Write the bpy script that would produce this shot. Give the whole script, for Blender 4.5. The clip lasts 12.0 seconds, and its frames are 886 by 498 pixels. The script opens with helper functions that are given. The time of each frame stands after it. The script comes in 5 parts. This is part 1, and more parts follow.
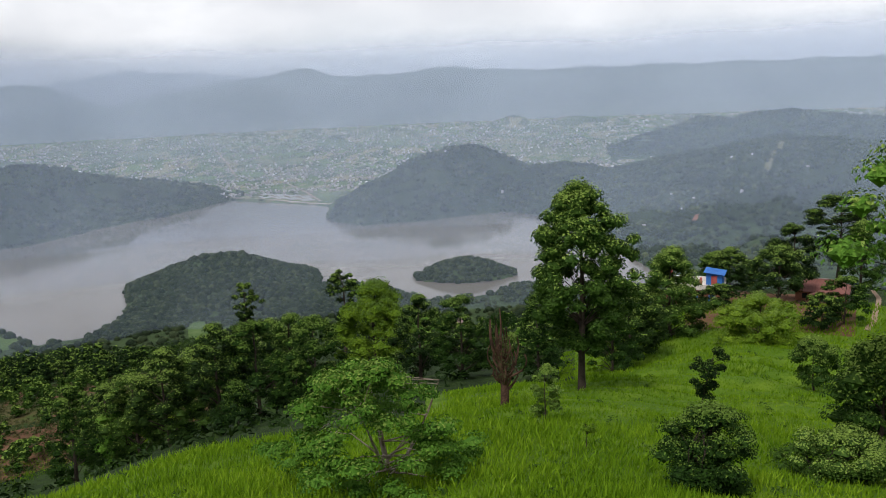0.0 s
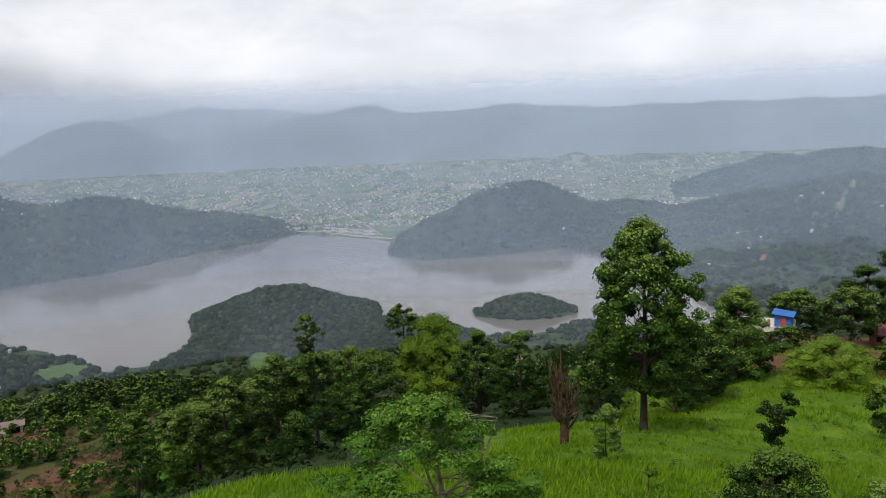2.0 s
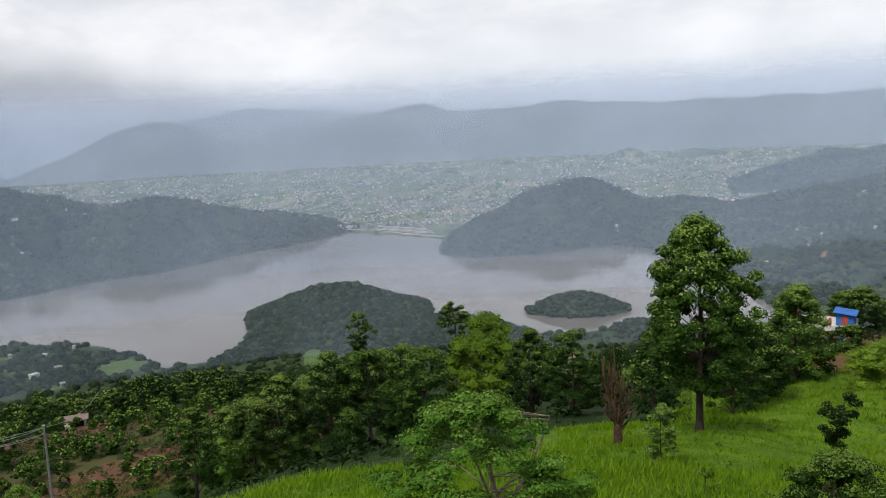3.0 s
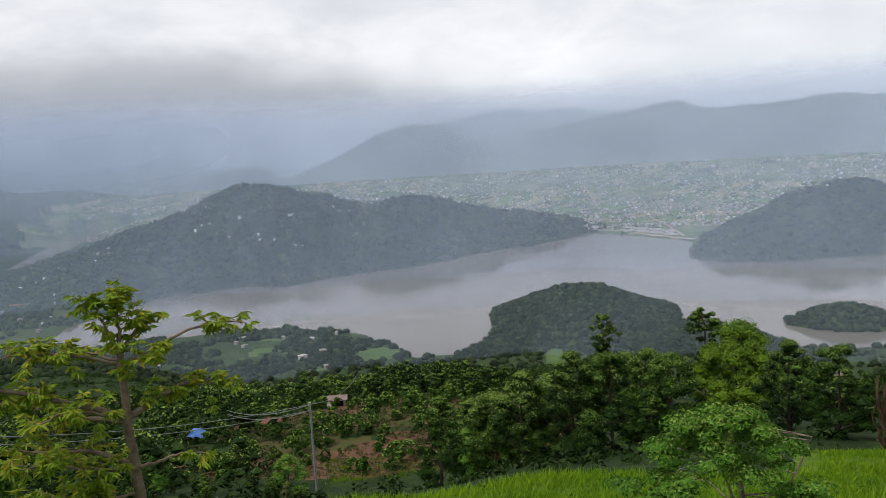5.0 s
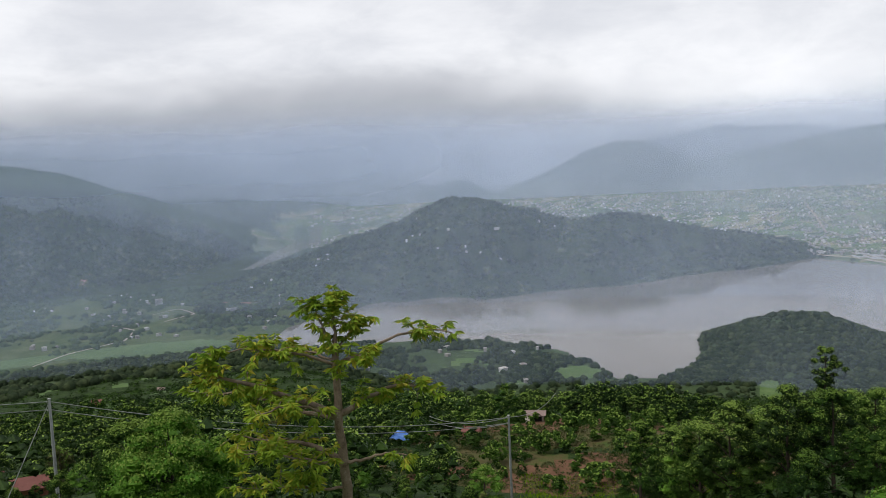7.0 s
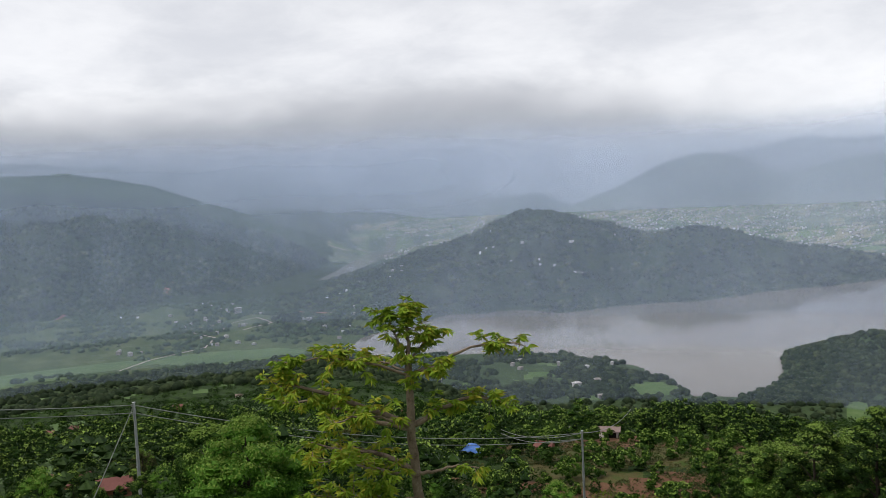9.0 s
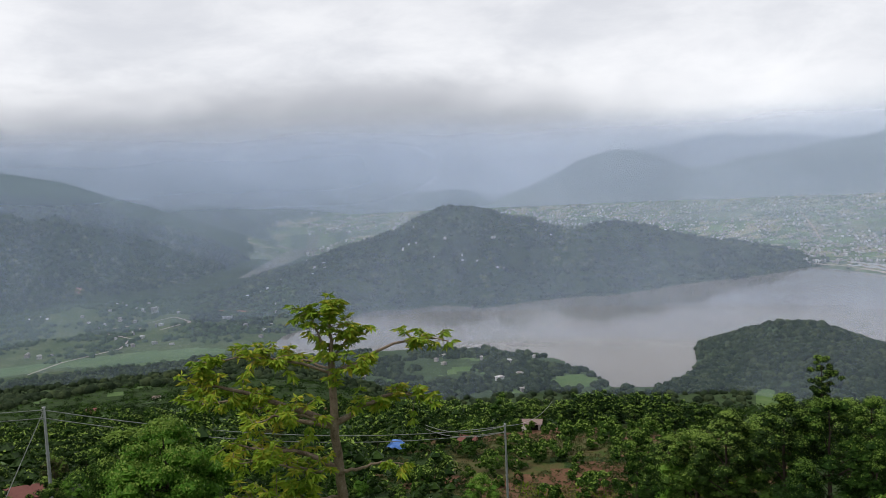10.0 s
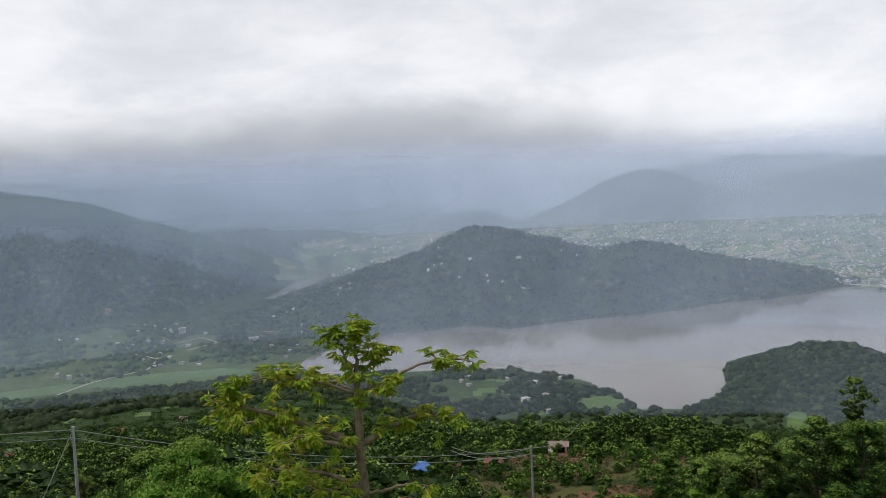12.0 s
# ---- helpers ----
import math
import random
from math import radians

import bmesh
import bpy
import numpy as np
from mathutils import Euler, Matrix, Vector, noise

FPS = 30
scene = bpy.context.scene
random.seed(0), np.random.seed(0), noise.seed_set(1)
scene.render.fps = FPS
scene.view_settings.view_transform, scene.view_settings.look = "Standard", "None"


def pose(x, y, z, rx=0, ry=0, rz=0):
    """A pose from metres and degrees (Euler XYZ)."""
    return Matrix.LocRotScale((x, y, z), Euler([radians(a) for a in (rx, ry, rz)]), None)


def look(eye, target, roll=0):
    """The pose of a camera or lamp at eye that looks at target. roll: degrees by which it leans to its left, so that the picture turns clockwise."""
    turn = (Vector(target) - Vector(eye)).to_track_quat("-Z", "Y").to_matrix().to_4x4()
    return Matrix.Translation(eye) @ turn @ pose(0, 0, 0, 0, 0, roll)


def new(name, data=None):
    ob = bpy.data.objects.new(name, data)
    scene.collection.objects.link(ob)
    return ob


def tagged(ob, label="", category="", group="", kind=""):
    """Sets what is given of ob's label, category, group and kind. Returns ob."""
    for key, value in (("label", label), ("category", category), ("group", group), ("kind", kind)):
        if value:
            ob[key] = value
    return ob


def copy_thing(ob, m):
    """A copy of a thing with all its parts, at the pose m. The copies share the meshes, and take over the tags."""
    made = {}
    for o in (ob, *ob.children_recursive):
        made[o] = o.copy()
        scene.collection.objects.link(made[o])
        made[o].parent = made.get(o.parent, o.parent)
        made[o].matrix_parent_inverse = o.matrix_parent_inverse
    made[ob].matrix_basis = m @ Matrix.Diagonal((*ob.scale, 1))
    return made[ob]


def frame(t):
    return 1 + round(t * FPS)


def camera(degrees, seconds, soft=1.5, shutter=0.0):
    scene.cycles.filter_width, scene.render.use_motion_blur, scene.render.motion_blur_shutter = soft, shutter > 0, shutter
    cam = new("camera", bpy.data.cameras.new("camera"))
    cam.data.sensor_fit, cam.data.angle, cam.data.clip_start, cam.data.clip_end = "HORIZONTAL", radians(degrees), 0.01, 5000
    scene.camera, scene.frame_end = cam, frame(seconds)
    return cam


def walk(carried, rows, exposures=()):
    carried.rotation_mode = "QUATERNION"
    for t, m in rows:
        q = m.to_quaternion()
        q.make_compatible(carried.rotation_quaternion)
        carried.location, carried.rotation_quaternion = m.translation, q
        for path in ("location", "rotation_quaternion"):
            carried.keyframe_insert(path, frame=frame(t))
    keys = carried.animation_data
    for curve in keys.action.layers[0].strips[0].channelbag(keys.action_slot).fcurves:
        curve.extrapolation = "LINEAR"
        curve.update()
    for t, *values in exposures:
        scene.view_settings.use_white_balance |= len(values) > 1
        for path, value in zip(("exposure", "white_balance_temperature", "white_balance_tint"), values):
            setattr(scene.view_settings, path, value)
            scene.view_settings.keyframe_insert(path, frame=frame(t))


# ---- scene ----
EYE, ARM = 4.0, 0.15  # eye's height, and the reach of the arm that swings the camera
cam = camera(56.5, 12.0, soft=0.8)
# seconds, yaw, pitch, lean
ROWS = [
    (0.0, -0.46, -10.51, 2.46), (0.5, 1.21, -9.61, 2.46), (1.0, 2.64, -8.60, 2.24), (1.5, 3.18, -8.16, 2.16),
    (2.0, 3.82, -7.87, 2.24), (2.5, 4.70, -7.82, 2.43), (3.0, 7.34, -7.86, 2.88), (3.5, 12.26, -7.77, 3.54),
    (3.7, 14.32, -7.83, 3.83), (5.3, 26.29, -6.78, 3.35), (5.5, 27.64, -6.74, 3.30), (6.0, 31.33, -6.25, 3.20),
    (6.5, 35.14, -5.60, 2.94), (7.0, 38.66, -5.08, 2.74), (7.5, 41.63, -4.46, 2.57), (7.7, 42.76, -4.23, 2.40),
    (9.3, 43.80, -3.99, 2.63), (9.5, 42.78, -4.11, 2.56), (10.0, 38.42, -4.51, 2.65), (10.5, 34.97, -4.70, 2.90),
    (11.0, 35.31, -3.74, 3.26), (11.5, 37.75, -2.99, 3.18), (12.0, 40.16, -2.99, 2.87),
]
walk(cam, [(t, pose(-ARM * math.sin(radians(yaw)), ARM * math.cos(radians(yaw)) - ARM, EYE, 0, 0, yaw) @ pose(0, 0, 0, 0, lean, 0) @ pose(0, 0, 0, 90 + pitch, 0, 0)) for t, yaw, pitch, lean in ROWS])


# ---- daylight: a thick bright overcast, dimmer over the rain in the west ----
SUN_HEIGHT, SUN_BEARING = 58.0, -150.0
world = bpy.data.worlds.new("overcast_sky")
scene.world = world
world.use_nodes = True


class Nodes:
    """Short hand for a node tree."""

    def __init__(self, tree):
        self.tree = tree
        tree.nodes.clear()

    def add(self, kind, inputs=None, operation="", interpolation="", data_type=""):
        n = self.tree.nodes.new(kind)
        if operation:
            n.operation = operation
        if interpolation:
            n.interpolation_type = interpolation
        if data_type:
            n.data_type = data_type
        for k, v in (inputs or {}).items():
            if isinstance(v, bpy.types.NodeSocket):
                self.tree.links.new(v, n.inputs[k])
            else:
                n.inputs[k].default_value = v
        return n

    def math(self, op, a, b=0.0, c=0.0):
        return self.add("ShaderNodeMath", {0: a, 1: b, 2: c}, operation=op).outputs[0]

    def span(self, v, a, b, c=0.0, d=1.0):
        return self.add("ShaderNodeMapRange", {0: v, 1: a, 2: b, 3: c, 4: d}, interpolation="SMOOTHSTEP").outputs[0]

    def mix(self, f, a, b):
        n = self.add("ShaderNodeMix", {0: f}, data_type="RGBA")
        for k, v in ((6, a), (7, b)):
            if isinstance(v, bpy.types.NodeSocket):
                self.tree.links.new(v, n.inputs[k])
            else:
                n.inputs[k].default_value = (*v, 1)
        return n.outputs[2]

    def noise(self, vector, scale, detail=4.0, rough=0.55, distort=0.0):
        n = self.add("ShaderNodeTexNoise", {"Scale": scale, "Detail": detail, "Roughness": rough, "Distortion": distort})
        if vector is not None:
            self.tree.links.new(vector, n.inputs["Vector"])
        return n.outputs["Fac"]

    def stretch(self, vector, x, y, z):
        return self.add("ShaderNodeVectorMath", {0: vector, 1: (x, y, z)}, operation="MULTIPLY").outputs[0]


n = Nodes(world.node_tree)
way = n.add("ShaderNodeTexCoord").outputs["Generated"]
axis = n.add("ShaderNodeSeparateXYZ", {0: way})
height = axis.outputs["Z"]
west = n.math("ARCTAN2", axis.outputs["X"], axis.outputs["Y"])
billow = n.noise(n.stretch(way, 1, 1, 2.4), 2.9, 7.0, 0.56, 0.25)
fine = n.noise(n.stretch(way, 1, 1, 2.4), 7.0, 6.0, 0.6, 0.3)
lift = n.math("ADD", height, n.math("MULTIPLY", n.math("SUBTRACT", billow, 0.5), 0.15))
rain = n.span(west, -0.10, -0.62, 0.0, 1.0)
low = n.mix(rain, (0.70, 0.73, 0.77), (0.215, 0.23, 0.28))
deck = n.mix(n.span(n.math("ADD", n.math("MULTIPLY", billow, 0.6), n.math("MULTIPLY", fine, 0.4)), 0.36, 0.64), (0.59, 0.605, 0.66), (0.825, 0.83, 0.865))
dark_low = n.math("ADD", n.math("MULTIPLY", rain, 0.045), 0.02)
cloud = n.mix(n.add("ShaderNodeMapRange", {0: lift, 1: dark_low, 2: n.math("ADD", dark_low, 0.085), 3: 0.0, 4: 1.0}, interpolation="SMOOTHSTEP").outputs[0], low, deck)
sky = n.add("ShaderNodeTexSky")
sky.sky_type, sky.sun_disc, sky.sun_elevation, sky.sun_rotation = "NISHITA", False, radians(SUN_HEIGHT), radians(SUN_BEARING)
over = n.add("ShaderNodeBackground", {"Color": cloud, "Strength": 0.87})
veiled = n.mix(0.85, sky.outputs[0], (0.0, 0.0, 0.0))
veiled = n.add("ShaderNodeVectorMath", {0: veiled, 1: n.add("ShaderNodeRGBToBW", {0: sky.outputs[0]}).outputs[0]}, operation="ADD").outputs[0]
above = n.add("ShaderNodeBackground", {"Color": veiled, "Strength": 0.05})
both = n.add("ShaderNodeAddShader", {0: over.outputs[0], 1: above.outputs[0]})
n.add("ShaderNodeOutputWorld", {0: both.outputs[0]})

sun = new("sun", bpy.data.lights.new("sun", "SUN"))
sun.data.energy, sun.data.angle, sun.data.color = 2.6, radians(12), (1.0, 0.96, 0.9)
sun.matrix_world = look((0, 0, 0), (-math.cos(radians(SUN_HEIGHT)) * math.sin(radians(SUN_BEARING)), -math.cos(radians(SUN_HEIGHT)) * math.cos(radians(SUN_BEARING)), -math.sin(radians(SUN_HEIGHT))))

# ---- materials ----


def surface(name, shades, scale=1.0, rough=0.85, bump_size=0.0, bump_scale=8.0, vary=0.25, island=False, through_light=0.0, spec=0.15, metal=0.0, low=None):
    """A surface whose colour wanders between three shades at two scales, with fine relief."""
    m = bpy.data.materials.new(name)
    m.use_nodes = True
    n = Nodes(m.node_tree)
    place = n.add("ShaderNodeNewGeometry")
    where = place.outputs["Position"]
    wide = n.noise(where, scale, 5.0, 0.6)
    grain = n.noise(where, scale * 9.0, 5.0, 0.65)
    f = n.math("ADD", n.math("MULTIPLY", wide, 0.6), n.math("MULTIPLY", grain, 0.4))
    if island:
        f = n.math("ADD", n.math("MULTIPLY", f, 0.80), n.math("MULTIPLY", place.outputs["Random Per Island"], 0.20))
    f = n.math("ADD", f, n.math("MULTIPLY", n.math("SUBTRACT", n.add("ShaderNodeObjectInfo").outputs["Random"], 0.5), vary))
    color = n.mix(n.span(f, 0.30, 0.49), shades[0], shades[1])
    color = n.mix(n.span(f, 0.49, 0.68), color, shades[2])
    if low:  # fields on the lower slopes; their paler tone also paints haze at the foot
        level = n.math("ADD", n.add("ShaderNodeSeparateXYZ", {0: where}).outputs["Z"], n.math("MULTIPLY", wide, 90.0))
        color = n.mix(n.span(level, -120.0, 20.0), low, color)
    ins = {"Base Color": color, "Roughness": rough, "Metallic": metal, "Specular IOR Level": spec}
    if bump_size:
        relief = n.add("ShaderNodeBump", {"Height": n.noise(where, bump_scale, 6.0, 0.7), "Distance": bump_size, "Strength": 0.8})
        ins["Normal"] = relief.outputs[0]
    shader = n.add("ShaderNodeBsdfPrincipled", ins).outputs[0]
    if through_light:
        thin = n.add("ShaderNodeBsdfTranslucent", {"Color": color}).outputs[0]
        shader = n.add("ShaderNodeMixShader", {0: through_light, 1: shader, 2: thin}).outputs[0]
    n.add("ShaderNodeOutputMaterial", {0: shader})
    return m


def leafy(name, dark, mid, light, through_light=0.12, vary=0.1):
    return surface(name, (dark, mid, light), 0.8, 0.55, island=True, through_light=through_light, vary=vary, spec=0.07)


def canopy(name, dark, mid, light, relief=0.8):
    """Crowns of distant woods."""
    return surface(name, (dark, mid, light), 0.14, 0.9, relief * 1.8, 0.8, island=True, vary=0.0, spec=0.05)


GRASS = surface("meadow_grass", ((0.028, 0.068, 0.004), (0.066, 0.132, 0.006), (0.115, 0.19, 0.010)), 0.35, 0.9, 0.25, 3.0)
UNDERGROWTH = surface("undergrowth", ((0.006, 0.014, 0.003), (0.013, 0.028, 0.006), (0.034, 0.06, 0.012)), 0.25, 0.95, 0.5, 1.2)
RED_SOIL = surface("red_soil", ((0.045, 0.05, 0.016), (0.105, 0.052, 0.03), (0.135, 0.075, 0.042)), 0.4, 0.95, 0.2, 2.0)
TERRACE = surface("dry_terrace", ((0.024, 0.045, 0.009), (0.075, 0.062, 0.024), (0.04, 0.066, 0.012)), 0.35, 0.95, 0.2, 2.0)
FIELD = surface("valley_field", ((0.045, 0.08, 0.026), (0.062, 0.105, 0.034), (0.09, 0.13, 0.05)), 0.03, 0.95)
def parcels(name):
    """A plain cut into small fields: rice, scrub, stubble and bare earth."""
    m = bpy.data.materials.new(name)
    m.use_nodes = True
    n = Nodes(m.node_tree)
    where = n.add("ShaderNodeNewGeometry").outputs["Position"]
    cell = n.add("ShaderNodeTexVoronoi", {"Vector": n.stretch(where, 1.0, 0.62, 0.0), "Scale": 0.02})
    f = n.add("ShaderNodeSeparateColor", {0: cell.outputs["Color"]})
    wide = n.noise(n.stretch(where, 1, 1, 0), 0.0016, 4.0)
    color = n.mix(f.outputs[0], (0.045, 0.07, 0.035), (0.11, 0.16, 0.065))
    color = n.mix(n.span(f.outputs[1], 0.72, 0.80), color, (0.20, 0.19, 0.12))
    color = n.mix(n.math("MULTIPLY", n.span(wide, 0.46, 0.62), 0.65), color, (0.13, 0.15, 0.11))
    n.add("ShaderNodeOutputMaterial", {0: n.add("ShaderNodeBsdfPrincipled", {"Base Color": color, "Roughness": 0.95, "Specular IOR Level": 0.0}).outputs[0]})
    return m


PLAIN = parcels("field_parcels")
WOOD_NEAR = surface("wooded_slope", ((0.018, 0.034, 0.014), (0.03, 0.05, 0.02), (0.048, 0.075, 0.028)), 0.05, 0.95, 3.0, 0.15)
VALLEY = surface("valley_floor_scrub", ((0.03, 0.052, 0.022), (0.055, 0.08, 0.032), (0.09, 0.11, 0.05)), 0.02, 1.0, 4.0, 0.1, spec=0.0)
WOOD_FAR = surface("hill_woods", ((0.014, 0.024, 0.012), (0.024, 0.038, 0.018), (0.045, 0.064, 0.028)), 0.03, 1.0, 5.0, 0.13, spec=0.0)
WOOD_DIM = surface("mountain_woods", ((0.022, 0.038, 0.02), (0.036, 0.058, 0.028), (0.058, 0.085, 0.038)), 0.02, 1.0, 6.0, 0.14, spec=0.0)
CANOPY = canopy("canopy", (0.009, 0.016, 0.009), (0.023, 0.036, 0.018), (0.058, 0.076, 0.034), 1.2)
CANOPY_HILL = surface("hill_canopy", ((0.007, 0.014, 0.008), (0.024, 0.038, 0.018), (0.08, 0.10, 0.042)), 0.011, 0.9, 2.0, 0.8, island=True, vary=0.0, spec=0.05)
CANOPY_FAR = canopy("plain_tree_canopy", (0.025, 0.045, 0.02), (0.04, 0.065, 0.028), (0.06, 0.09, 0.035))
BARK = surface("bark", ((0.02, 0.016, 0.012), (0.045, 0.035, 0.027), (0.085, 0.07, 0.055)), 2.0, 0.95, 0.03, 14.0)
PALE_BARK = surface("pale_lichened_bark", ((0.07, 0.05, 0.034), (0.17, 0.13, 0.095), (0.36, 0.31, 0.26)), 3.0, 0.95, 0.03, 18.0)
RED_BARK = surface("reddish_bark", ((0.04, 0.023, 0.016), (0.11, 0.06, 0.042), (0.20, 0.13, 0.10)), 2.0, 0.95, 0.04, 12.0)
LEAF_DARK = leafy("dark_leaves", (0.005, 0.014, 0.003), (0.012, 0.030, 0.006), (0.03, 0.06, 0.011), 0.04, vary=0.25)
LEAF_MID = leafy("green_leaves", (0.009, 0.026, 0.004), (0.021, 0.052, 0.007), (0.05, 0.10, 0.015), 0.06, vary=0.3)
LEAF_LIME = leafy("yellow_green_leaves", (0.05, 0.105, 0.008), (0.115, 0.195, 0.014), (0.21, 0.31, 0.026), 0.12)
LEAF_FRESH = leafy("fresh_green_leaves", (0.028, 0.078, 0.009), (0.062, 0.148, 0.016), (0.125, 0.245, 0.032), 0.12)
LEAF_BROWN = leafy("brownish_leaves", (0.04, 0.05, 0.018), (0.075, 0.08, 0.03), (0.12, 0.12, 0.04))
LEAF_KAPOK = leafy("yellowing_leaves", (0.075, 0.15, 0.012), (0.165, 0.25, 0.022), (0.34, 0.29, 0.035), 0.28)
BLADES = surface("grass_blades", ((0.045, 0.11, 0.004), (0.125, 0.23, 0.008), (0.215, 0.33, 0.018)), 0.16, 0.6, island=True, through_light=0.3, vary=0.0, spec=0.08)
LEAF_SHRUB = leafy("shrub_leaves", (0.028, 0.06, 0.010), (0.09, 0.16, 0.026), (0.21, 0.29, 0.07))
# Near-black green: the shade in gaps between trees is put into the colour.
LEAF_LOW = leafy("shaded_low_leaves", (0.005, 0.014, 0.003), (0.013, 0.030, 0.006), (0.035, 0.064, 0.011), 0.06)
# Pale green of new shoots; on most crowns it paints light from above.
LEAF_SHOOT_TOPLIT = leafy("shoot_and_toplit_leaves", (0.08, 0.14, 0.022), (0.135, 0.21, 0.036), (0.21, 0.30, 0.06), 0.12, vary=0.35)


# ---- the lie of the land: bearings in degrees from ahead (right is plus), distances from the viewpoint ----
LAKE = -266.0


def ease(t):
    t = np.clip(t, 0, 1)
    return t * t * (3 - 2 * t)


def bump(az, r, az0, r0, wide, deep):
    return np.exp(-((az - az0) / wide) ** 2 - ((r - r0) / deep) ** 2)


def wavy(x, y, size, seed=0.0):
    """Cheap rolling noise between about -1 and 1."""
    u, v = x / size + seed * 3.7, y / size - seed * 1.9
    return (np.sin(u + 1.3 * np.sin(v * 0.7 + seed)) * np.cos(v * 1.1 + 1.1 * np.sin(u * 0.6)) + 0.5 * np.sin(2.3 * u - 1.7 * v + seed) * np.cos(1.9 * v + 0.8 * u)
            + 0.25 * np.sin(4.9 * u + 3.1 * v) * np.cos(5.3 * v - 2.2 * u + seed)) / 1.4


def table(az, rows, column):
    rows = np.array(rows, float)
    return np.interp(az, rows[:, 0], rows[:, column])


# near and far shore of the lake
SHORE = [(-51, 1450, 1450), (-50, 1350, 1560), (-44, 1345, 1785), (-38.7, 1340, 1832), (-36, 1320, 1760), (-31.8, 1206, 1850), (-28.7, 1143, 1900), (-27.3, 1060, 1890), (-24, 1060, 2000), (-22.6, 1110, 2070), (-21.5, 1190, 2100),
         (-17.5, 1250, 2260), (-14.3, 1250, 2445), (-10.9, 1240, 2291), (-7.4, 1215, 2131), (-7.0, 1210, 1873), (-5.6, 1190, 1783), (-3, 1125, 1798), (-1.5, 1088, 1800), (1.9, 1085, 1877), (3.2, 1110, 1890), (5, 1150, 1925), (7.5, 1150, 1800), (10, 1100, 1560), (13, 1120, 1340), (15.5, 1180, 1180)]
# wooded hills: bearing, foot, crest distance, crest's angle above the level
HILL_WEST = [(-58, 1900, 2150, -6.9), (-55, 1850, 2250, -6.75), (-52.9, 1700, 2350, -6.4), (-49.1, 1600, 2500, -5.3), (-46, 1750, 2650, -4.1), (-44.1, 1830, 2750, -3.62), (-42.1, 1780, 2820, -3.15), (-40.5, 1790, 2860, -2.48), (-38.5, 1850, 2900, -1.8), (-36.6, 1930, 2900, -1.7), (-34.6, 1850, 2880, -2.1),
             (-32.3, 1860, 2800, -2.7), (-31.5, 1870, 2650, -3.2), (-29.6, 1900, 2500, -3.5), (-27.4, 1930, 2430, -3.12), (-25, 2040, 2410, -3.35), (-22.7, 2095, 2430, -4.08), (-20.5, 2140, 2460, -4.55), (-18.5, 2180, 2510, -4.8), (-16.2, 2310, 2560, -5.15), (-15.1, 2420, 2590, -5.6), (-13.6, 2470, 2610, -6.2)]
HILL_EAST = [(-8.2, 1890, 1940, -7.9), (-7.1, 1850, 1960, -7.1), (-5.5, 1800, 2020, -6.0), (-3, 1800, 2150, -4.95), (-1, 1820, 2230, -3.95), (0.9, 1850, 2280, -3.5), (2.9, 1880, 2330, -3.4), (4.4, 1900, 2370, -4.03), (6.5, 1840, 2400, -4.95), (8.7, 1680, 2400, -4.95), (10.6, 1520, 2450, -5.08), (11.7, 1420, 2500, -5.4),
             (14.7, 1260, 2680, -4.8), (17.9, 1240, 2800, -4.3), (20.4, 1240, 2850, -3.82), (23.1, 1250, 2850, -3.34), (25.7, 1280, 2850, -3.56), (28.4, 1300, 2850, -3.9), (38, 1300, 2850, -3.4), (60, 1300, 2850, -3.0)]
HILL_FAR_EAST = [(11, 3150, 3250, -4.3), (13.6, 3150, 3400, -3.3), (15.8, 3150, 3450, -2.7), (17.5, 3150, 3500, -2.05), (19.6, 3150, 3500, -2.3), (21, 3150, 3550, -1.98), (23, 3150, 3550, -1.86), (25.6, 3150, 3550, -2.3), (28.4, 3150, 3550, -2.5), (50, 3150, 3550, -2.4)]
MOUNTAIN_WEST = [(-140, 2200, 3600, 2.5), (-80, 2150, 3600, 2.3), (-68, 2150, 3600, 2.0), (-63.3, 2300, 3600, 1.2), (-61.4, 2350, 3600, 0.76), (-59.6, 2400, 3650, 0.05), (-57, 2480, 3750, -0.65), (-53.5, 2900, 4000, -0.86), (-51, 3400, 4300, -1.0),
                 (-50, 4100, 4400, -1.1), (-47.3, 4250, 4500, -1.35), (-44.3, 4500, 4560, -1.9), (-43, 4550, 4600, -2.2)]
POINT = [(-23.0, 1225, 1250, -12.6), (-21.6, 1190, 1260, -11.95), (-20.7, 1150, 1275, -11.25), (-18.7, 1090, 1290, -10.5), (-16.8, 1050, 1290, -9.9), (-13.8, 1040, 1290, -9.92), (-12, 1040, 1290, -10.68), (-10.1, 1040, 1275, -11.45), (-8, 1040, 1245, -12.3), (-5.9, 1040, 1205, -12.72),
         (-3.9, 1040, 1170, -13.15), (-2.4, 1040, 1145, -13.6), (-1.2, 1040, 1120, -13.9)]


def ridge(az, r, rows, back=500.0, power=0.85, gully=0.0):
    """Height above the lake of a long hill given by its foot and its crest line."""
    foot, crest = table(az, rows, 1), table(az, rows, 2)
    top = EYE + crest * np.tan(np.radians(table(az, rows, 3))) - LAKE
    up = np.clip((r - foot) / (crest - foot), 0, 1) ** power
    ends = ease((az - rows[0][0]) / 1.2) * ease((rows[-1][0] - az) / 1.2)
    up = up + 0.46 * gully * np.sin(np.pi * up) * (1 - 0.5 * up)
    return top * up * np.where(r > crest, 1 - ease((r - crest) / back), 1) * ends


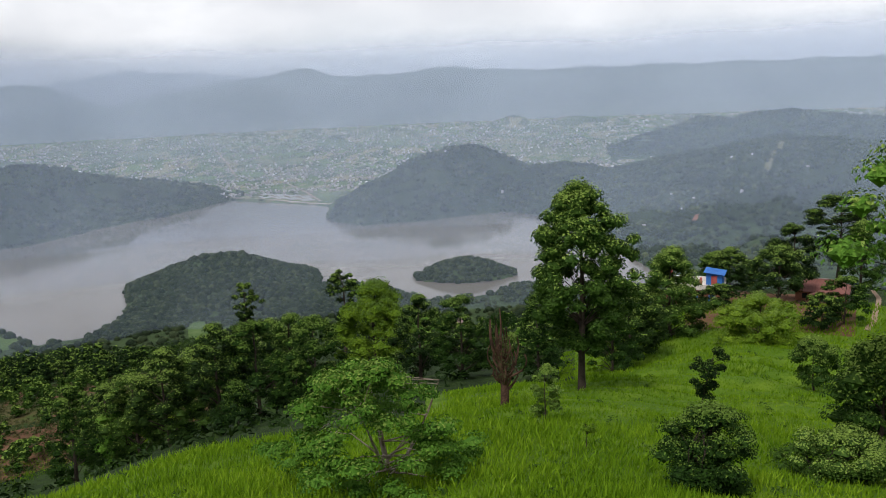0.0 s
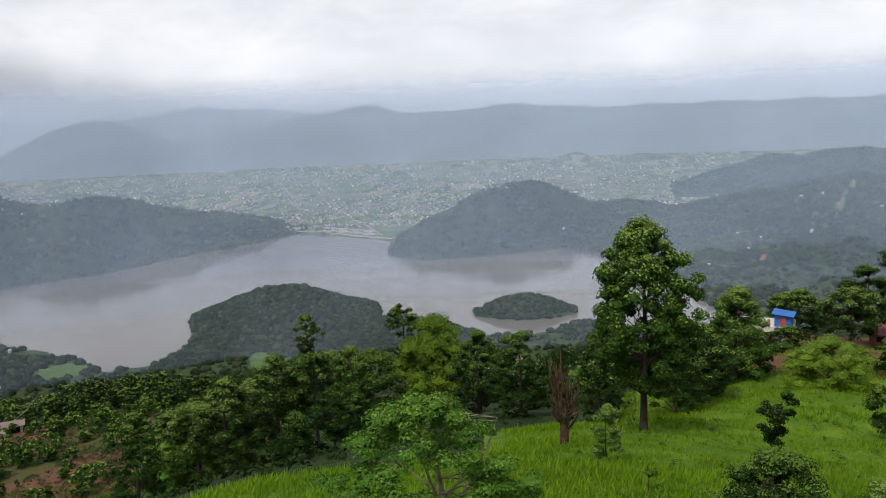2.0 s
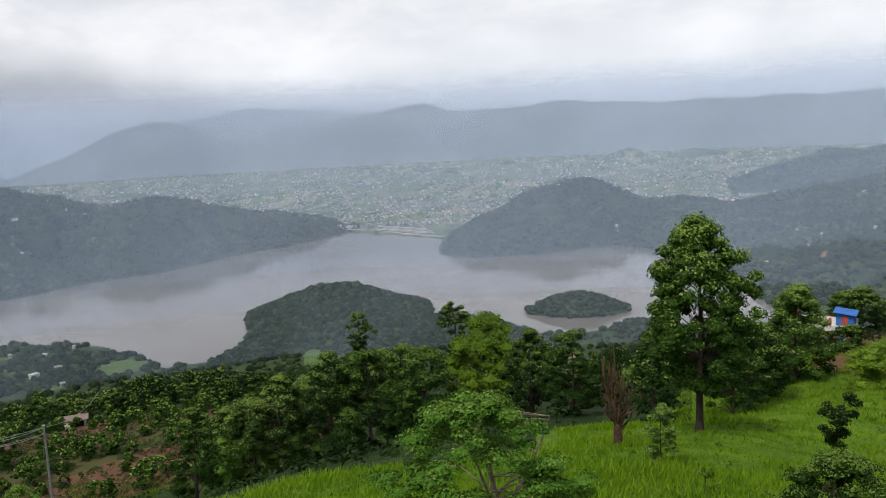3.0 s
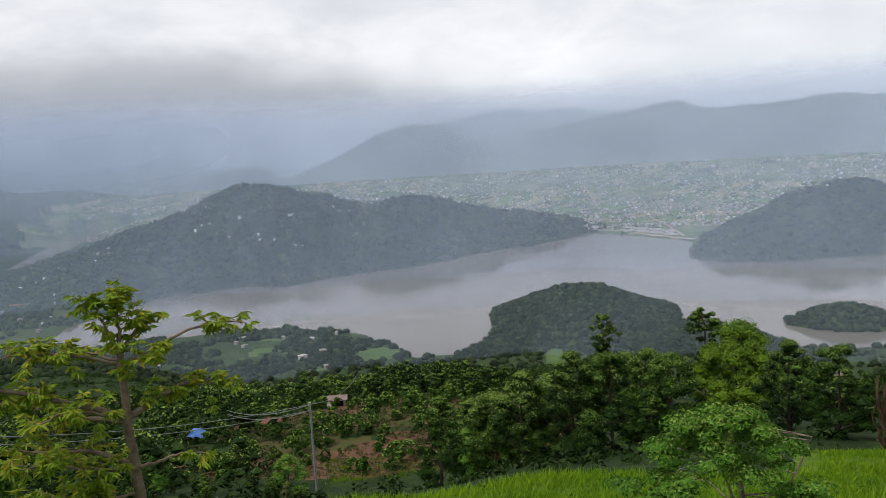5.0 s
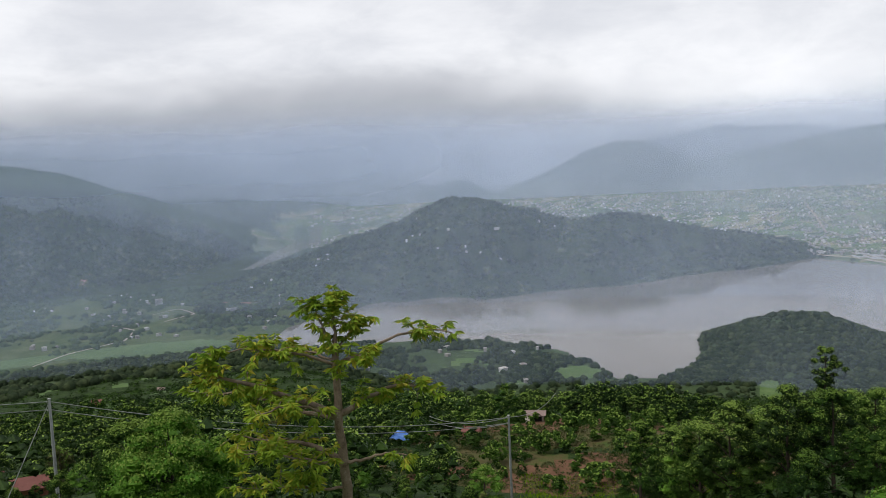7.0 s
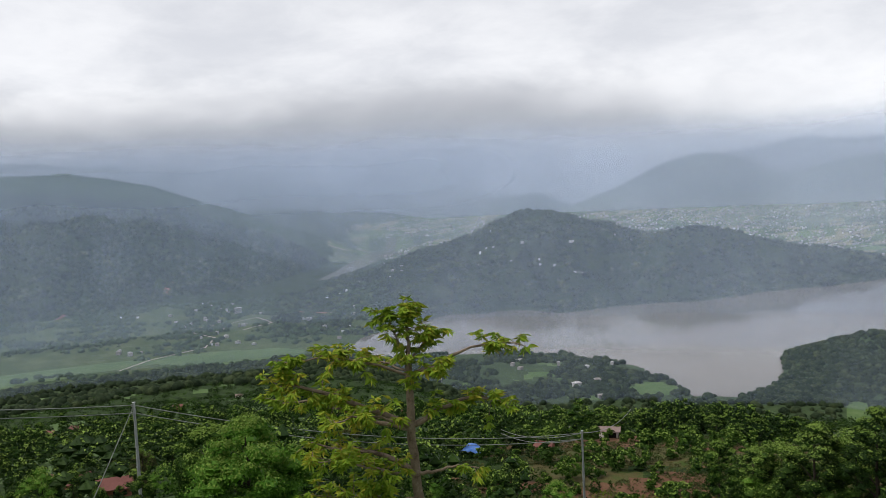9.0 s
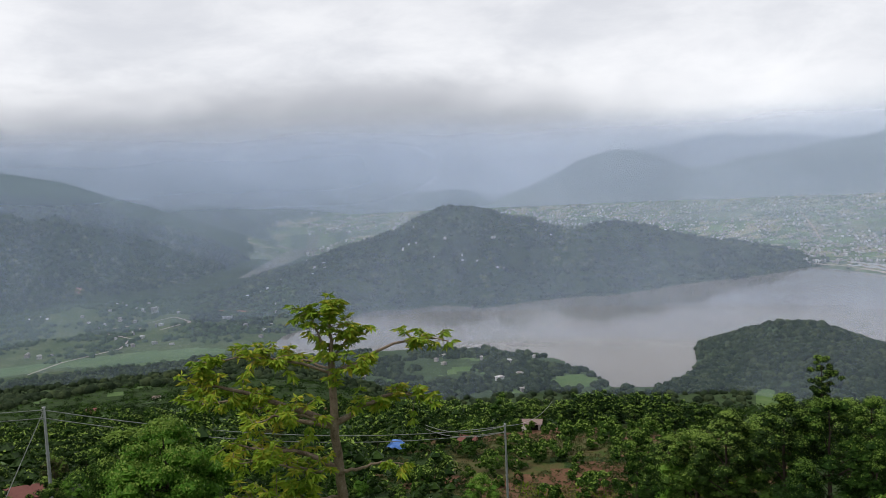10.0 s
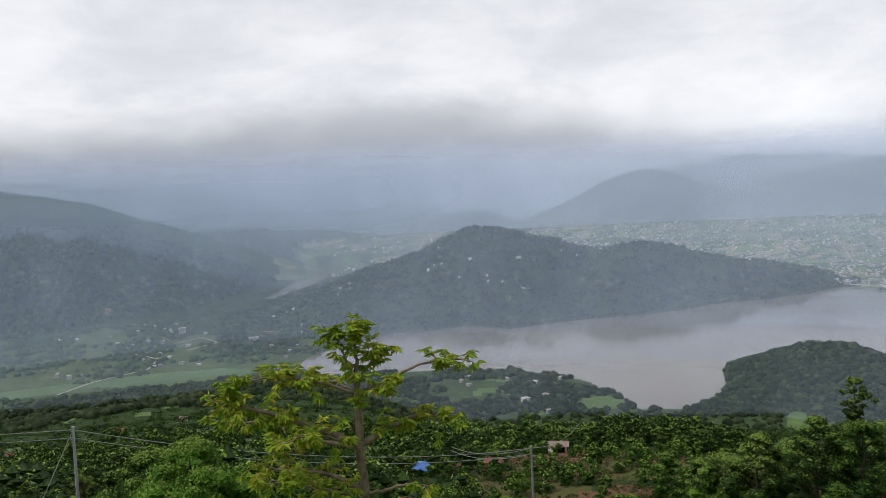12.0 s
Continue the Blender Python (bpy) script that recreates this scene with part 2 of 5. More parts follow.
def ground_height(x, y):
    r = np.hypot(x, y) + 1e-6
    az = np.degrees(np.arctan2(x, y))
    # the slope below the viewpoint; to the west it flattens towards the valley fields
    steep = -0.285 * r
    gentle = np.interp(r, [0, 100, 150, 300, 600, 1000, 1200, 1380, 6000], [0, -28.5, -42, -74, -131, -202, -234, -259, -259])
    w = ease((-36 - az) / 16)
    z = steep * (1 - w) + gentle * w
    ahead = ease((az + 130) / 50) * ease((85 - az) / 40)
    z = z * ahead + (0.06 * r + 8 * wavy(x, y, 300)) * (1 - ahead) * ease(r / 60)
    # grassy spur to the east, hollow to the west, wooded shoulder beyond
    z += 9.5 * ease((r - 44) / 70) * ease((az - 6) / 14) * (1 - ease((r - 150) / 150)) * ahead
    z -= 6.0 * bump(az, r, -31, 76, 20, 32)
    z += 5.0 * bump(az, r, -12, 205, 20, 60)
    z += 0.5 * wavy(x, y, 9, 1) * ease((r - 12) / 30) * (1 - ease((r - 400) / 300)) + 0.12 * wavy(x, y, 2.6, 2) * (1 - ease((r - 90) / 60))
    z += 5.0 * wavy(x, y, 60, 3) * ease((r - 220) / 200) * (1 - ease((r - 1150) / 100))
    # old farm terraces in the meadow
    z += 0.28 * np.sin(2 * np.pi * z / 0.95 + 1.2 * wavy(x, y, 14, 6)) * ease((az - 6) / 5) * ease((r - 34) / 8) * (1 - ease((r - 72) / 10))
    z = np.maximum(z, LAKE + 3 + 2.0 * wavy(x, y, 90, 4))
    # the lake's basin and its arm between the western hills
    inside = np.minimum(r - table(az, SHORE, 1), table(az, SHORE, 2) - r) + 9 * wavy(x, y, 40, 5)
    inside = np.where((az > -51) & (az < 15.5), inside, -999)
    z = np.where(inside > -25, np.minimum(z, LAKE - 0.25 * np.minimum(inside, 40)), z)
    plain = np.where(r > 3200, LAKE + 3 + 134 * (np.clip(r - 3200, 0, 1500) / 1500) ** 1.15, LAKE + 3)
    z = np.where((r > table(az, SHORE, 2)) & (inside < -12), np.maximum(z, plain), z)
    # hills
    wx, wy = x + 70 * wavy(x, y, 190, 11), y + 70 * wavy(x, y, 170, 12)
    folds = 0.5 - np.abs(wavy(wx, wy, 150, 13)) + 0.5 * (0.5 - np.abs(wavy(wx, wy, 70, 14))) + 0.2 * wavy(wx, wy, 30, 15)
    rough = 1 + 0.07 * wavy(x, y, 150, 6) + 0.02 * wavy(x, y, 33, 3)
    gully = 0.9 * folds - 0.2
    top = ridge(az, r, HILL_WEST, gully=2.3 * gully) * rough
    top = np.maximum(top, ridge(az, r, HILL_EAST, power=0.8, gully=2.0 * gully) * rough)
    top = np.maximum(top, ridge(az, r, HILL_FAR_EAST, 700) * rough)
    top = np.maximum(top, ridge(az, r, MOUNTAIN_WEST, 900, 0.95, 0.5 * gully) * (1 + 0.05 * wavy(x, y, 230, 8) + 0.012 * wavy(x, y, 70, 2)))
    # low ridges over the western village, the round wooded point and the small wooded islet
    top = np.maximum(top, 34 * bump(az, r, -63, 2000, 4.0, 150) * rough)
    top = np.maximum(top, 24 * bump(az, r, -56, 1800, 3.0, 120) * rough)
    top = np.maximum(top, ridge(az, r, POINT, 130, 0.75, 0.35 * gully) - 1)
    # small wooded mounds standing in the plain
    for a0, r0, wide, tall in ((-6.9, 4050, 1.5, 34), (-2.9, 4250, 1.7, 30), (5.2, 4500, 1.2, 36), (9.5, 4450, 2.0, 26)):
        top = np.maximum(top, (plain - LAKE) + (tall + 8) * bump(az, r, a0, r0, wide, 90) - 8)
    top = np.maximum(top, 38 * bump(az, r, 1.5, 1228, 3.6, 52) - 13)
    top = np.maximum(top, 20 * bump(az, r, -38, 1180, 7.5, 110) - 6)
    z = np.maximum(z, np.where(top > 0.5, LAKE + top, -999))
    # the valley of the lake's western arm
    bank = np.abs(az - np.interp(r, [2350, 2480, 2760, 3120, 3400, 3700, 3950], [-54.2, -53.7, -51.9, -50.3, -49.3, -48.2, -47.0])) - np.interp(r, [2450, 2800, 3300, 3950], [0.45, 0.6, 0.9, 1.7])
    return np.where((r > 2450) & (r < 3900), np.minimum(z, LAKE - 5 + np.maximum(0, 5 + 26 * bank) + np.maximum(0, 2700 - r) * 0.2), z)


def ground_at(x, y):
    return float(ground_height(np.array([x], float), np.array([y], float))[0])


def spot(az, r):
    """Ground point at a bearing and a distance from the viewpoint."""
    x, y = r * math.sin(radians(az)), r * math.cos(radians(az))
    return x, y, ground_at(x, y)


# ---- building helpers ----


def mesh_of(name, verts, faces, material, smooth=False):
    """A mesh from arrays of vertices and of faces (arrays with three or four corners)."""
    me = bpy.data.meshes.new(name)
    faces = [f for f in (faces if isinstance(faces, list) else [faces]) if len(f)]
    loops = np.concatenate([np.asarray(f, np.int32).ravel() for f in faces])
    sizes = np.concatenate([np.full(len(f), np.asarray(f).shape[1], np.int32) for f in faces])
    me.vertices.add(len(verts))
    me.vertices.foreach_set("co", np.asarray(verts, np.float32).ravel())
    me.loops.add(len(loops))
    me.loops.foreach_set("vertex_index", loops)
    me.polygons.add(len(sizes))
    me.polygons.foreach_set("loop_start", np.concatenate([[0], np.cumsum(sizes)[:-1]]).astype(np.int32))
    me.polygons.foreach_set("use_smooth", np.full(len(sizes), smooth))
    for m in material if isinstance(material, (list, tuple)) else [material]:
        me.materials.append(m)
    me.update(calc_edges=True)
    return me


def part(name, mesh, parent, label=""):
    ob = new(name, mesh)
    ob.parent = parent
    return tagged(ob, label)


def tube(points, radii, sides=7):
    """A tapering round limb along points; returns vertices and quads."""
    points = np.asarray(points, float)
    along = np.gradient(points, axis=0)
    along /= np.linalg.norm(along, axis=1)[:, None] + 1e-9
    ref = np.where(np.abs(along[:, 2:3]) < 0.9, [[0, 0, 1.0]], [[1.0, 0, 0]])
    u = np.cross(along, ref)
    u /= np.linalg.norm(u, axis=1)[:, None] + 1e-9
    v = np.cross(along, u)
    a = np.linspace(0, 2 * np.pi, sides, endpoint=False)
    verts = points[:, None] + np.asarray(radii)[:, None, None] * (np.cos(a)[None, :, None] * u[:, None] + np.sin(a)[None, :, None] * v[:, None])
    i, j = np.meshgrid(np.arange(len(points) - 1), np.arange(sides), indexing="ij")
    k = (j + 1) % sides
    quads = np.stack([i * sides + j, i * sides + k, (i + 1) * sides + k, (i + 1) * sides + j], -1).reshape(-1, 4)
    return verts.reshape(-1, 3), quads


def join(pieces):
    verts, faces, base = [], [], 0
    for v, f in pieces:
        verts.append(v)
        faces.append(np.asarray(f) + base)
        base += len(v)
    return np.concatenate(verts), np.concatenate(faces)


def unit(v):
    return v / (np.linalg.norm(v, axis=-1, keepdims=True) + 1e-9)


def leaves(rng, centres, ways, length, width, fold=0.25, faces=None):
    """Folded pointed leaves at centres, growing along ways, their upper sides turned to faces."""
    count = len(centres)
    side = unit(np.cross(ways, rng.normal(size=(count, 3)) if faces is None else faces))
    up = np.cross(side, ways)
    length = length * rng.uniform(0.65, 1.3, (count, 1))
    width = width * rng.uniform(0.7, 1.3, (count, 1))
    a = centres
    b = centres + ways * length * 0.45 + side * width * 0.5 + up * width * fold
    c = centres + ways * length - up * length * 0.12
    d = centres + ways * length * 0.45 - side * width * 0.5 + up * width * fold
    verts = np.stack([a, b, c, d], 1).reshape(-1, 3)
    return verts, np.arange(count * 4).reshape(-1, 4)


PROFILE = {
    "oval": ([0, 0.12, 0.35, 0.6, 0.85, 1], [0.35, 0.75, 1.0, 0.9, 0.55, 0.1]),
    "round": ([0, 0.15, 0.45, 0.75, 0.93, 1], [0.55, 0.9, 1.0, 0.85, 0.45, 0.1]),
    "cone": ([0, 0.12, 0.4, 0.75, 1], [0.7, 1.0, 0.75, 0.42, 0.08]),
    "column": ([0, 0.1, 0.5, 0.9, 1], [0.7, 1.0, 0.95, 0.7, 0.2]),
    "umbrella": ([0, 0.3, 0.6, 0.85, 1], [0.25, 0.6, 1.0, 0.8, 0.3]),
    "layered": ([0, 0.3, 0.55, 0.8, 1], [1.0, 0.95, 0.75, 0.5, 0.2]),
    "tufted": ([0, 0.25, 0.4, 0.62, 0.78, 1], [0.75, 0.4, 0.35, 0.95, 1.0, 0.35]),
}


def tree(name, seed, tall, bare, wide, shape, clumps, per_clump, leaf, leaf_mat, bark_mat, label, category="tree", lean=0.0, clump_size=0.26, trunk_r=None, droop=0.0, group="", multi=1, squash=0.75, shoots=0.45):
    """A tree with a tapered trunk, limbs that reach its leaf clumps, and an uneven crown. bare: height of the lowest
    leaves. shoots: share of top leaves made paler, for new shoots and painted top light.
    """
    rng = np.random.default_rng(seed)
    hub = new(name)
    trunk_r = trunk_r or tall * 0.017
    us, ws = PROFILE[shape]
    bend = rng.normal(0, 0.03, 2) * tall
    pieces = []
    stems = []
    for s in range(multi):
        off = rng.normal(0, 0.16 * wide, 2) if multi > 1 else np.zeros(2)
        t = np.linspace(0, 1, 9)
        line = np.stack([bend[0] * np.sin(t * 2.6) + lean * tall * t + off[0] * t ** 0.8 * 2, bend[1] * np.sin(t * 2.1) + off[1] * t ** 0.8 * 2, tall * (0.94 if multi == 1 else 0.7) * t - 0.15], 1)
        line += rng.normal(0, 0.006 * tall, line.shape) * t[:, None]
        stems.append(line)
        rad = trunk_r * (1.25 - t) * np.where(t < 0.08, 1.25, 1) * (1 if multi == 1 else 0.7)
        pieces.append(tube(line, np.maximum(rad, 0.012), 8))
    u = rng.uniform(0, 1, clumps) ** 0.85
    ang = rng.uniform(0, 2 * np.pi, clumps)
    lobes = 1 + 0.18 * np.sin(3 * ang + rng.uniform(0, 6) + 5 * u) + 0.12 * np.sin(5 * ang - 7 * u + rng.uniform(0, 6))
    out = np.interp(u, us, ws) * wide * lobes * rng.uniform(0.25, 1.0, clumps) ** 0.45
    z = bare + u * (tall - bare)
    mid = stems[0]
    cx, cy = np.interp(z, mid[:, 2], mid[:, 0]), np.interp(z, mid[:, 2], mid[:, 1])
    centre = np.stack([cx + out * np.cos(ang), cy + out * np.sin(ang), z - droop * out * 0.5], 1)
    # limbs to about a third of the clumps
    for i in rng.permutation(clumps)[: max(6, clumps // 3)]:
        stem = stems[rng.integers(multi)]
        z0 = min(np.clip(z[i] - out[i] * rng.uniform(0.4, 0.9), bare * 0.75, tall * 0.9), stem[-1, 2])
        start = np.array([np.interp(z0, stem[:, 2], stem[:, 0]), np.interp(z0, stem[:, 2], stem[:, 1]), z0])
        end = centre[i]
        t = np.linspace(0, 1, 5)[:, None]
        line = start * (1 - t) + end * t + np.array([0, 0, 1.0]) * (np.sin(t * np.pi) * 0.08 * out[i]) + rng.normal(0, 0.03, (5, 3)) * out[i] * t
        r0 = trunk_r * 0.4 * (1.1 - z0 / tall)
        pieces.append(tube(line, np.linspace(max(r0, 0.012), 0.008, 5), 5))
    v, f = join(pieces)
    part("trunk", mesh_of("trunk", v, f, bark_mat, True), hub)
    size = clump_size * wide * rng.uniform(0.6, 1.25, clumps)
    pick = np.repeat(np.arange(clumps), per_clump)
    d = unit(rng.normal(size=(len(pick), 3)))
    d[:, 2] = np.where(d[:, 2] < -0.35, -d[:, 2] * 0.6, d[:, 2])
    rad = rng.uniform(0.45, 1.0, (len(pick), 1)) ** 0.5
    pos = centre[pick] + d * rad * size[pick][:, None] * np.array([1, 1, squash])
    turned = unit(d + np.array([0, 0, 0.35]) + rng.normal(0, 0.22, d.shape))
    away = np.cross(turned, rng.normal(size=d.shape))
    away = unit(unit(away) + d * 0.5 + np.array([0, 0, -0.15 - droop]))
    cards = leaves(rng, pos - away * leaf * 0.4, away, leaf, leaf * 0.62, faces=turned)
    # Upper outer leaves turn paler: top light put into the colour.
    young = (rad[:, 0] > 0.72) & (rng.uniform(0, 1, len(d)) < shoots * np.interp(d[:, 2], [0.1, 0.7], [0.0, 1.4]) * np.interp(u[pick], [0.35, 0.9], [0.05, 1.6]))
    crown = leafy_mesh("crown", cards, cores(centre, size * 0.85, squash), [leaf_mat, LEAF_SHOOT_TOPLIT])
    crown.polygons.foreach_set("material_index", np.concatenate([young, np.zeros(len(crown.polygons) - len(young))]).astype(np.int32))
    part("crown", crown, hub)
    return tagged(hub, label, category, group)


def stand(ob, az, r, turn=0.0, scale=1.0, sink=0.05):
    """Set a thing on the ground at a bearing and distance."""
    x, y, z = spot(az, r)
    ob.matrix_world = pose(x, y, z - sink, 0, 0, turn) @ Matrix.Scale(scale, 4)
    return ob


def crowns(rng, centres, radius, squash=0.85, sides=7):
    """Heads of trees seen from afar: uneven lobed domes, two rings and a top each."""
    count = len(centres)
    turn = np.linspace(0, 2 * np.pi, sides, endpoint=False)[None, None] + rng.uniform(0, 6, (count, 1, 1)) + np.array([0, 0.4, 0.1])[None, :, None]
    out = np.array([0.95, 1.05, 0.66])[None, :, None] * rng.uniform(0.78, 1.22, (count, 3, sides)) * radius[:, None, None]
    rise = np.array([-0.75, 0.05, 0.62])[None, :, None] + rng.uniform(-0.14, 0.14, (count, 3, sides))
    rings = np.stack([centres[:, None, None, 0] + out * np.cos(turn), centres[:, None, None, 1] + out * np.sin(turn), centres[:, None, None, 2] + rise * radius[:, None, None] * squash], -1).reshape(count, -1, 3)
    top = centres + np.stack([rng.normal(0, 0.12, count), rng.normal(0, 0.12, count), rng.uniform(0.8, 1.05, count) * squash], 1) * radius[:, None]
    v = np.concatenate([rings, top[:, None]], 1)
    j = np.arange(sides)
    k = (j + 1) % sides
    quads = np.concatenate([np.stack([j + o, k + o, k + o + sides, j + o + sides], 1) for o in (0, sides)])
    caps = np.stack([j + 2 * sides, k + 2 * sides, np.full(sides, 3 * sides)], 1)
    base = (np.arange(count) * (3 * sides + 1))[:, None, None]
    return v.reshape(-1, 3), [(quads[None] + base).reshape(-1, 4), (caps[None] + base).reshape(-1, 3)]


def cores(centres, radius, squash=0.75, share=0.72):
    """The dense hearts of leaf clumps."""
    shape = np.array([(1, 0, 0), (0, 1, 0), (-1, 0, 0), (0, -1, 0), (0, 0, squash), (0, 0, -squash)], float)
    v = centres[:, None] + shape[None] * np.asarray(radius)[:, None, None] * share
    f = np.array([(0, 1, 4, 4), (1, 2, 4, 4), (2, 3, 4, 4), (3, 0, 4, 4), (1, 0, 5, 5), (2, 1, 5, 5), (3, 2, 5, 5), (0, 3, 5, 5)])[:, :3]
    return v.reshape(-1, 3), (f[None] + (np.arange(len(centres)) * 6)[:, None, None]).reshape(-1, 3)


def leafy_mesh(name, cards, hearts, material):
    """One mesh of leaf cards (quads) and clump hearts (triangles)."""
    v = np.concatenate([cards[0], hearts[0]])
    return mesh_of(name, v, [cards[1], hearts[1] + len(cards[0])], material)


def woods(name, seed, az, r, count, radius, keep, material, label, squash=0.85, rise=0.5, sides=7):
    """Far woods as one thing: crowns strewn over a stretch of bearings and distances where keep(x, y, z) holds."""
    rng = np.random.default_rng(seed)
    a = rng.uniform(*az, count)
    d = np.sqrt(rng.uniform(r[0] ** 2, r[1] ** 2, count))
    x, y = d * np.sin(np.radians(a)), d * np.cos(np.radians(a))
    z = ground_height(x, y)
    ok = keep(x, y, z, a, d)
    x, y, z = x[ok], y[ok], z[ok]
    size = radius * (0.55 + 0.9 * rng.uniform(0, 1, len(x)) ** 1.6)
    v, f = crowns(rng, np.stack([x, y, z + size * rise], 1), size, squash, sides)
    return tagged(new(name, mesh_of(name, v, f, material, True)), label, "woods", kind="stuff")


def point_field(a, d):
    """Small green fields on the near side of the lake point and the headland."""
    return (np.hypot((a + 17.3) / 0.9, (d - 1005) / 55) < 1) | (np.hypot((a + 30) / 1.6, (d - 1085) / 40) < 1)


# ---- ground: one sheet from the viewpoint's slope to the far plain ----
def build_ground():
    az = np.concatenate([np.arange(-180, -78, 3.0), np.arange(-78, 36, 0.33), np.arange(36, 180, 3.0)])
    r = np.concatenate([[0.0], np.geomspace(2, 16, 30, False), np.geomspace(16, 85, 130, False), np.geomspace(85, 1000, 84, False), np.geomspace(1000, 4780, 184)])
    A, D = np.meshgrid(az, r, indexing="ij")
    x, y = D * np.sin(np.radians(A)), D * np.cos(np.radians(A))
    z = ground_height(x.ravel(), y.ravel()).reshape(x.shape)
    na, nr = x.shape
    i, j = np.meshgrid(np.arange(na), np.arange(nr - 1), indexing="ij")
    k = (i + 1) % na
    quads = np.stack([i * nr + j, i * nr + j + 1, k * nr + j + 1, k * nr + j], -1).reshape(-1, 4)
    mats = [GRASS, UNDERGROWTH, RED_SOIL, TERRACE, FIELD, PLAIN, WOOD_NEAR, WOOD_FAR, WOOD_DIM, VALLEY]
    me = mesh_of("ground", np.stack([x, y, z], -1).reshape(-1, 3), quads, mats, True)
    q = quads
    X, Y, Z = x.ravel()[q].mean(1), y.ravel()[q].mean(1), z.ravel()[q].mean(1)
    R, B = np.hypot(X, Y), A.ravel()[q[:, 0]]
    soil = wavy(X, Y, 13, 3)
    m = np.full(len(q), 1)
    grassy = (R < 32 + 2.5 * wavy(X, Y, 10, 1)) | ((B > -2) & (R < 47)) | ((B > 9) & (R < 92 + 8 * wavy(X, Y, 16, 2)))
    m[grassy & (R < 130)] = 0
    bare = (B < -16) & (B > -45) & (R > 84) & (R < 150)
    fold = (B < -15.5) & (B > -39) & (R > 86) & (R < 142)
    m[fold & (wavy(X, Y, 6, 5) > -0.35)] = 3
    m[bare & (soil + 0.3 * wavy(X, Y, 4, 2) > 0.2)] = 2
    m[(B > 16.5) & (B < 27) & (R > 76) & (R < 105) & (soil > -0.1)] = 2
    m[(B < -50) & (R > 100) & (R < 900) & (soil > 0.55)] = 4
    high = Z - LAKE
    flat = high < 9 + np.maximum(0, (R - 3200) * 0.1)
    m[(R > 900) & (R < 1500)] = 6
    m[(R > 1300) & (R < 1700) & (B < -54) & (high < 12) & (wavy(X, Y, 120, 2) > -0.35)] = 4
    m[(R > 1000) & (R < 1300) & (wavy(X, Y, 28, 5) > 0.62) & (high < 40) & (B < -24)] = 4
    m[point_field(B, R)] = 4
    m[R >= 1500] = 7
    m[(R > 2050) & flat & (B > -30) & ((B > -14.3) | (R > 2640))] = 5
    m[(R > 3300) & flat & (B <= -30) & (B > -52)] = 5
    m[(R > 3100) & (m == 7)] = 8
    m[(R > 1330) & (R < 2150) & (B < -49) & (m != 4) & (high < 40)] = 9
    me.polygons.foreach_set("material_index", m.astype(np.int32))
    tagged(new("ground", me), "green hillside falling to fields, woods and a wide hazy plain", "ground", kind="structure")


build_ground()


def build_water():
    m = bpy.data.materials.new("lake_water")
    m.use_nodes = True
    n = Nodes(m.node_tree)
    where = n.add("ShaderNodeNewGeometry").outputs["Position"]
    murk = n.mix(n.span(n.noise(where, 0.004, 4.0), 0.35, 0.65), (0.145, 0.132, 0.116), (0.165, 0.15, 0.132))
    ripple = n.add("ShaderNodeBump", {"Height": n.noise(n.stretch(where, 1, 0.6, 1), 0.35, 5.0, 0.6), "Distance": 0.12, "Strength": 0.35})
    patch = n.span(n.noise(n.stretch(where, 1, 2.2, 1), 0.0035, 4.0, 0.6), 0.42, 0.62, 0.05, 0.17)
    n.add("ShaderNodeOutputMaterial", {0: n.add("ShaderNodeBsdfPrincipled", {"Base Color": murk, "Roughness": patch, "IOR": 1.33, "Normal": ripple.outputs[0]}).outputs[0]})
    a = np.radians(np.arange(-62, 22, 1.0))
    rr = np.array([900.0, 3950.0])
    v = np.stack([np.stack([d * np.sin(a), d * np.cos(a), np.full_like(a, LAKE)], -1) for d in rr], 1).reshape(-1, 3)
    i = np.arange(len(a) - 1) * 2
    tagged(new("water", mesh_of("water", v, np.stack([i, i + 2, i + 3, i + 1], 1), m)), "calm grey-brown lake reflecting the cloudy sky", "lake", kind="structure")


build_water()


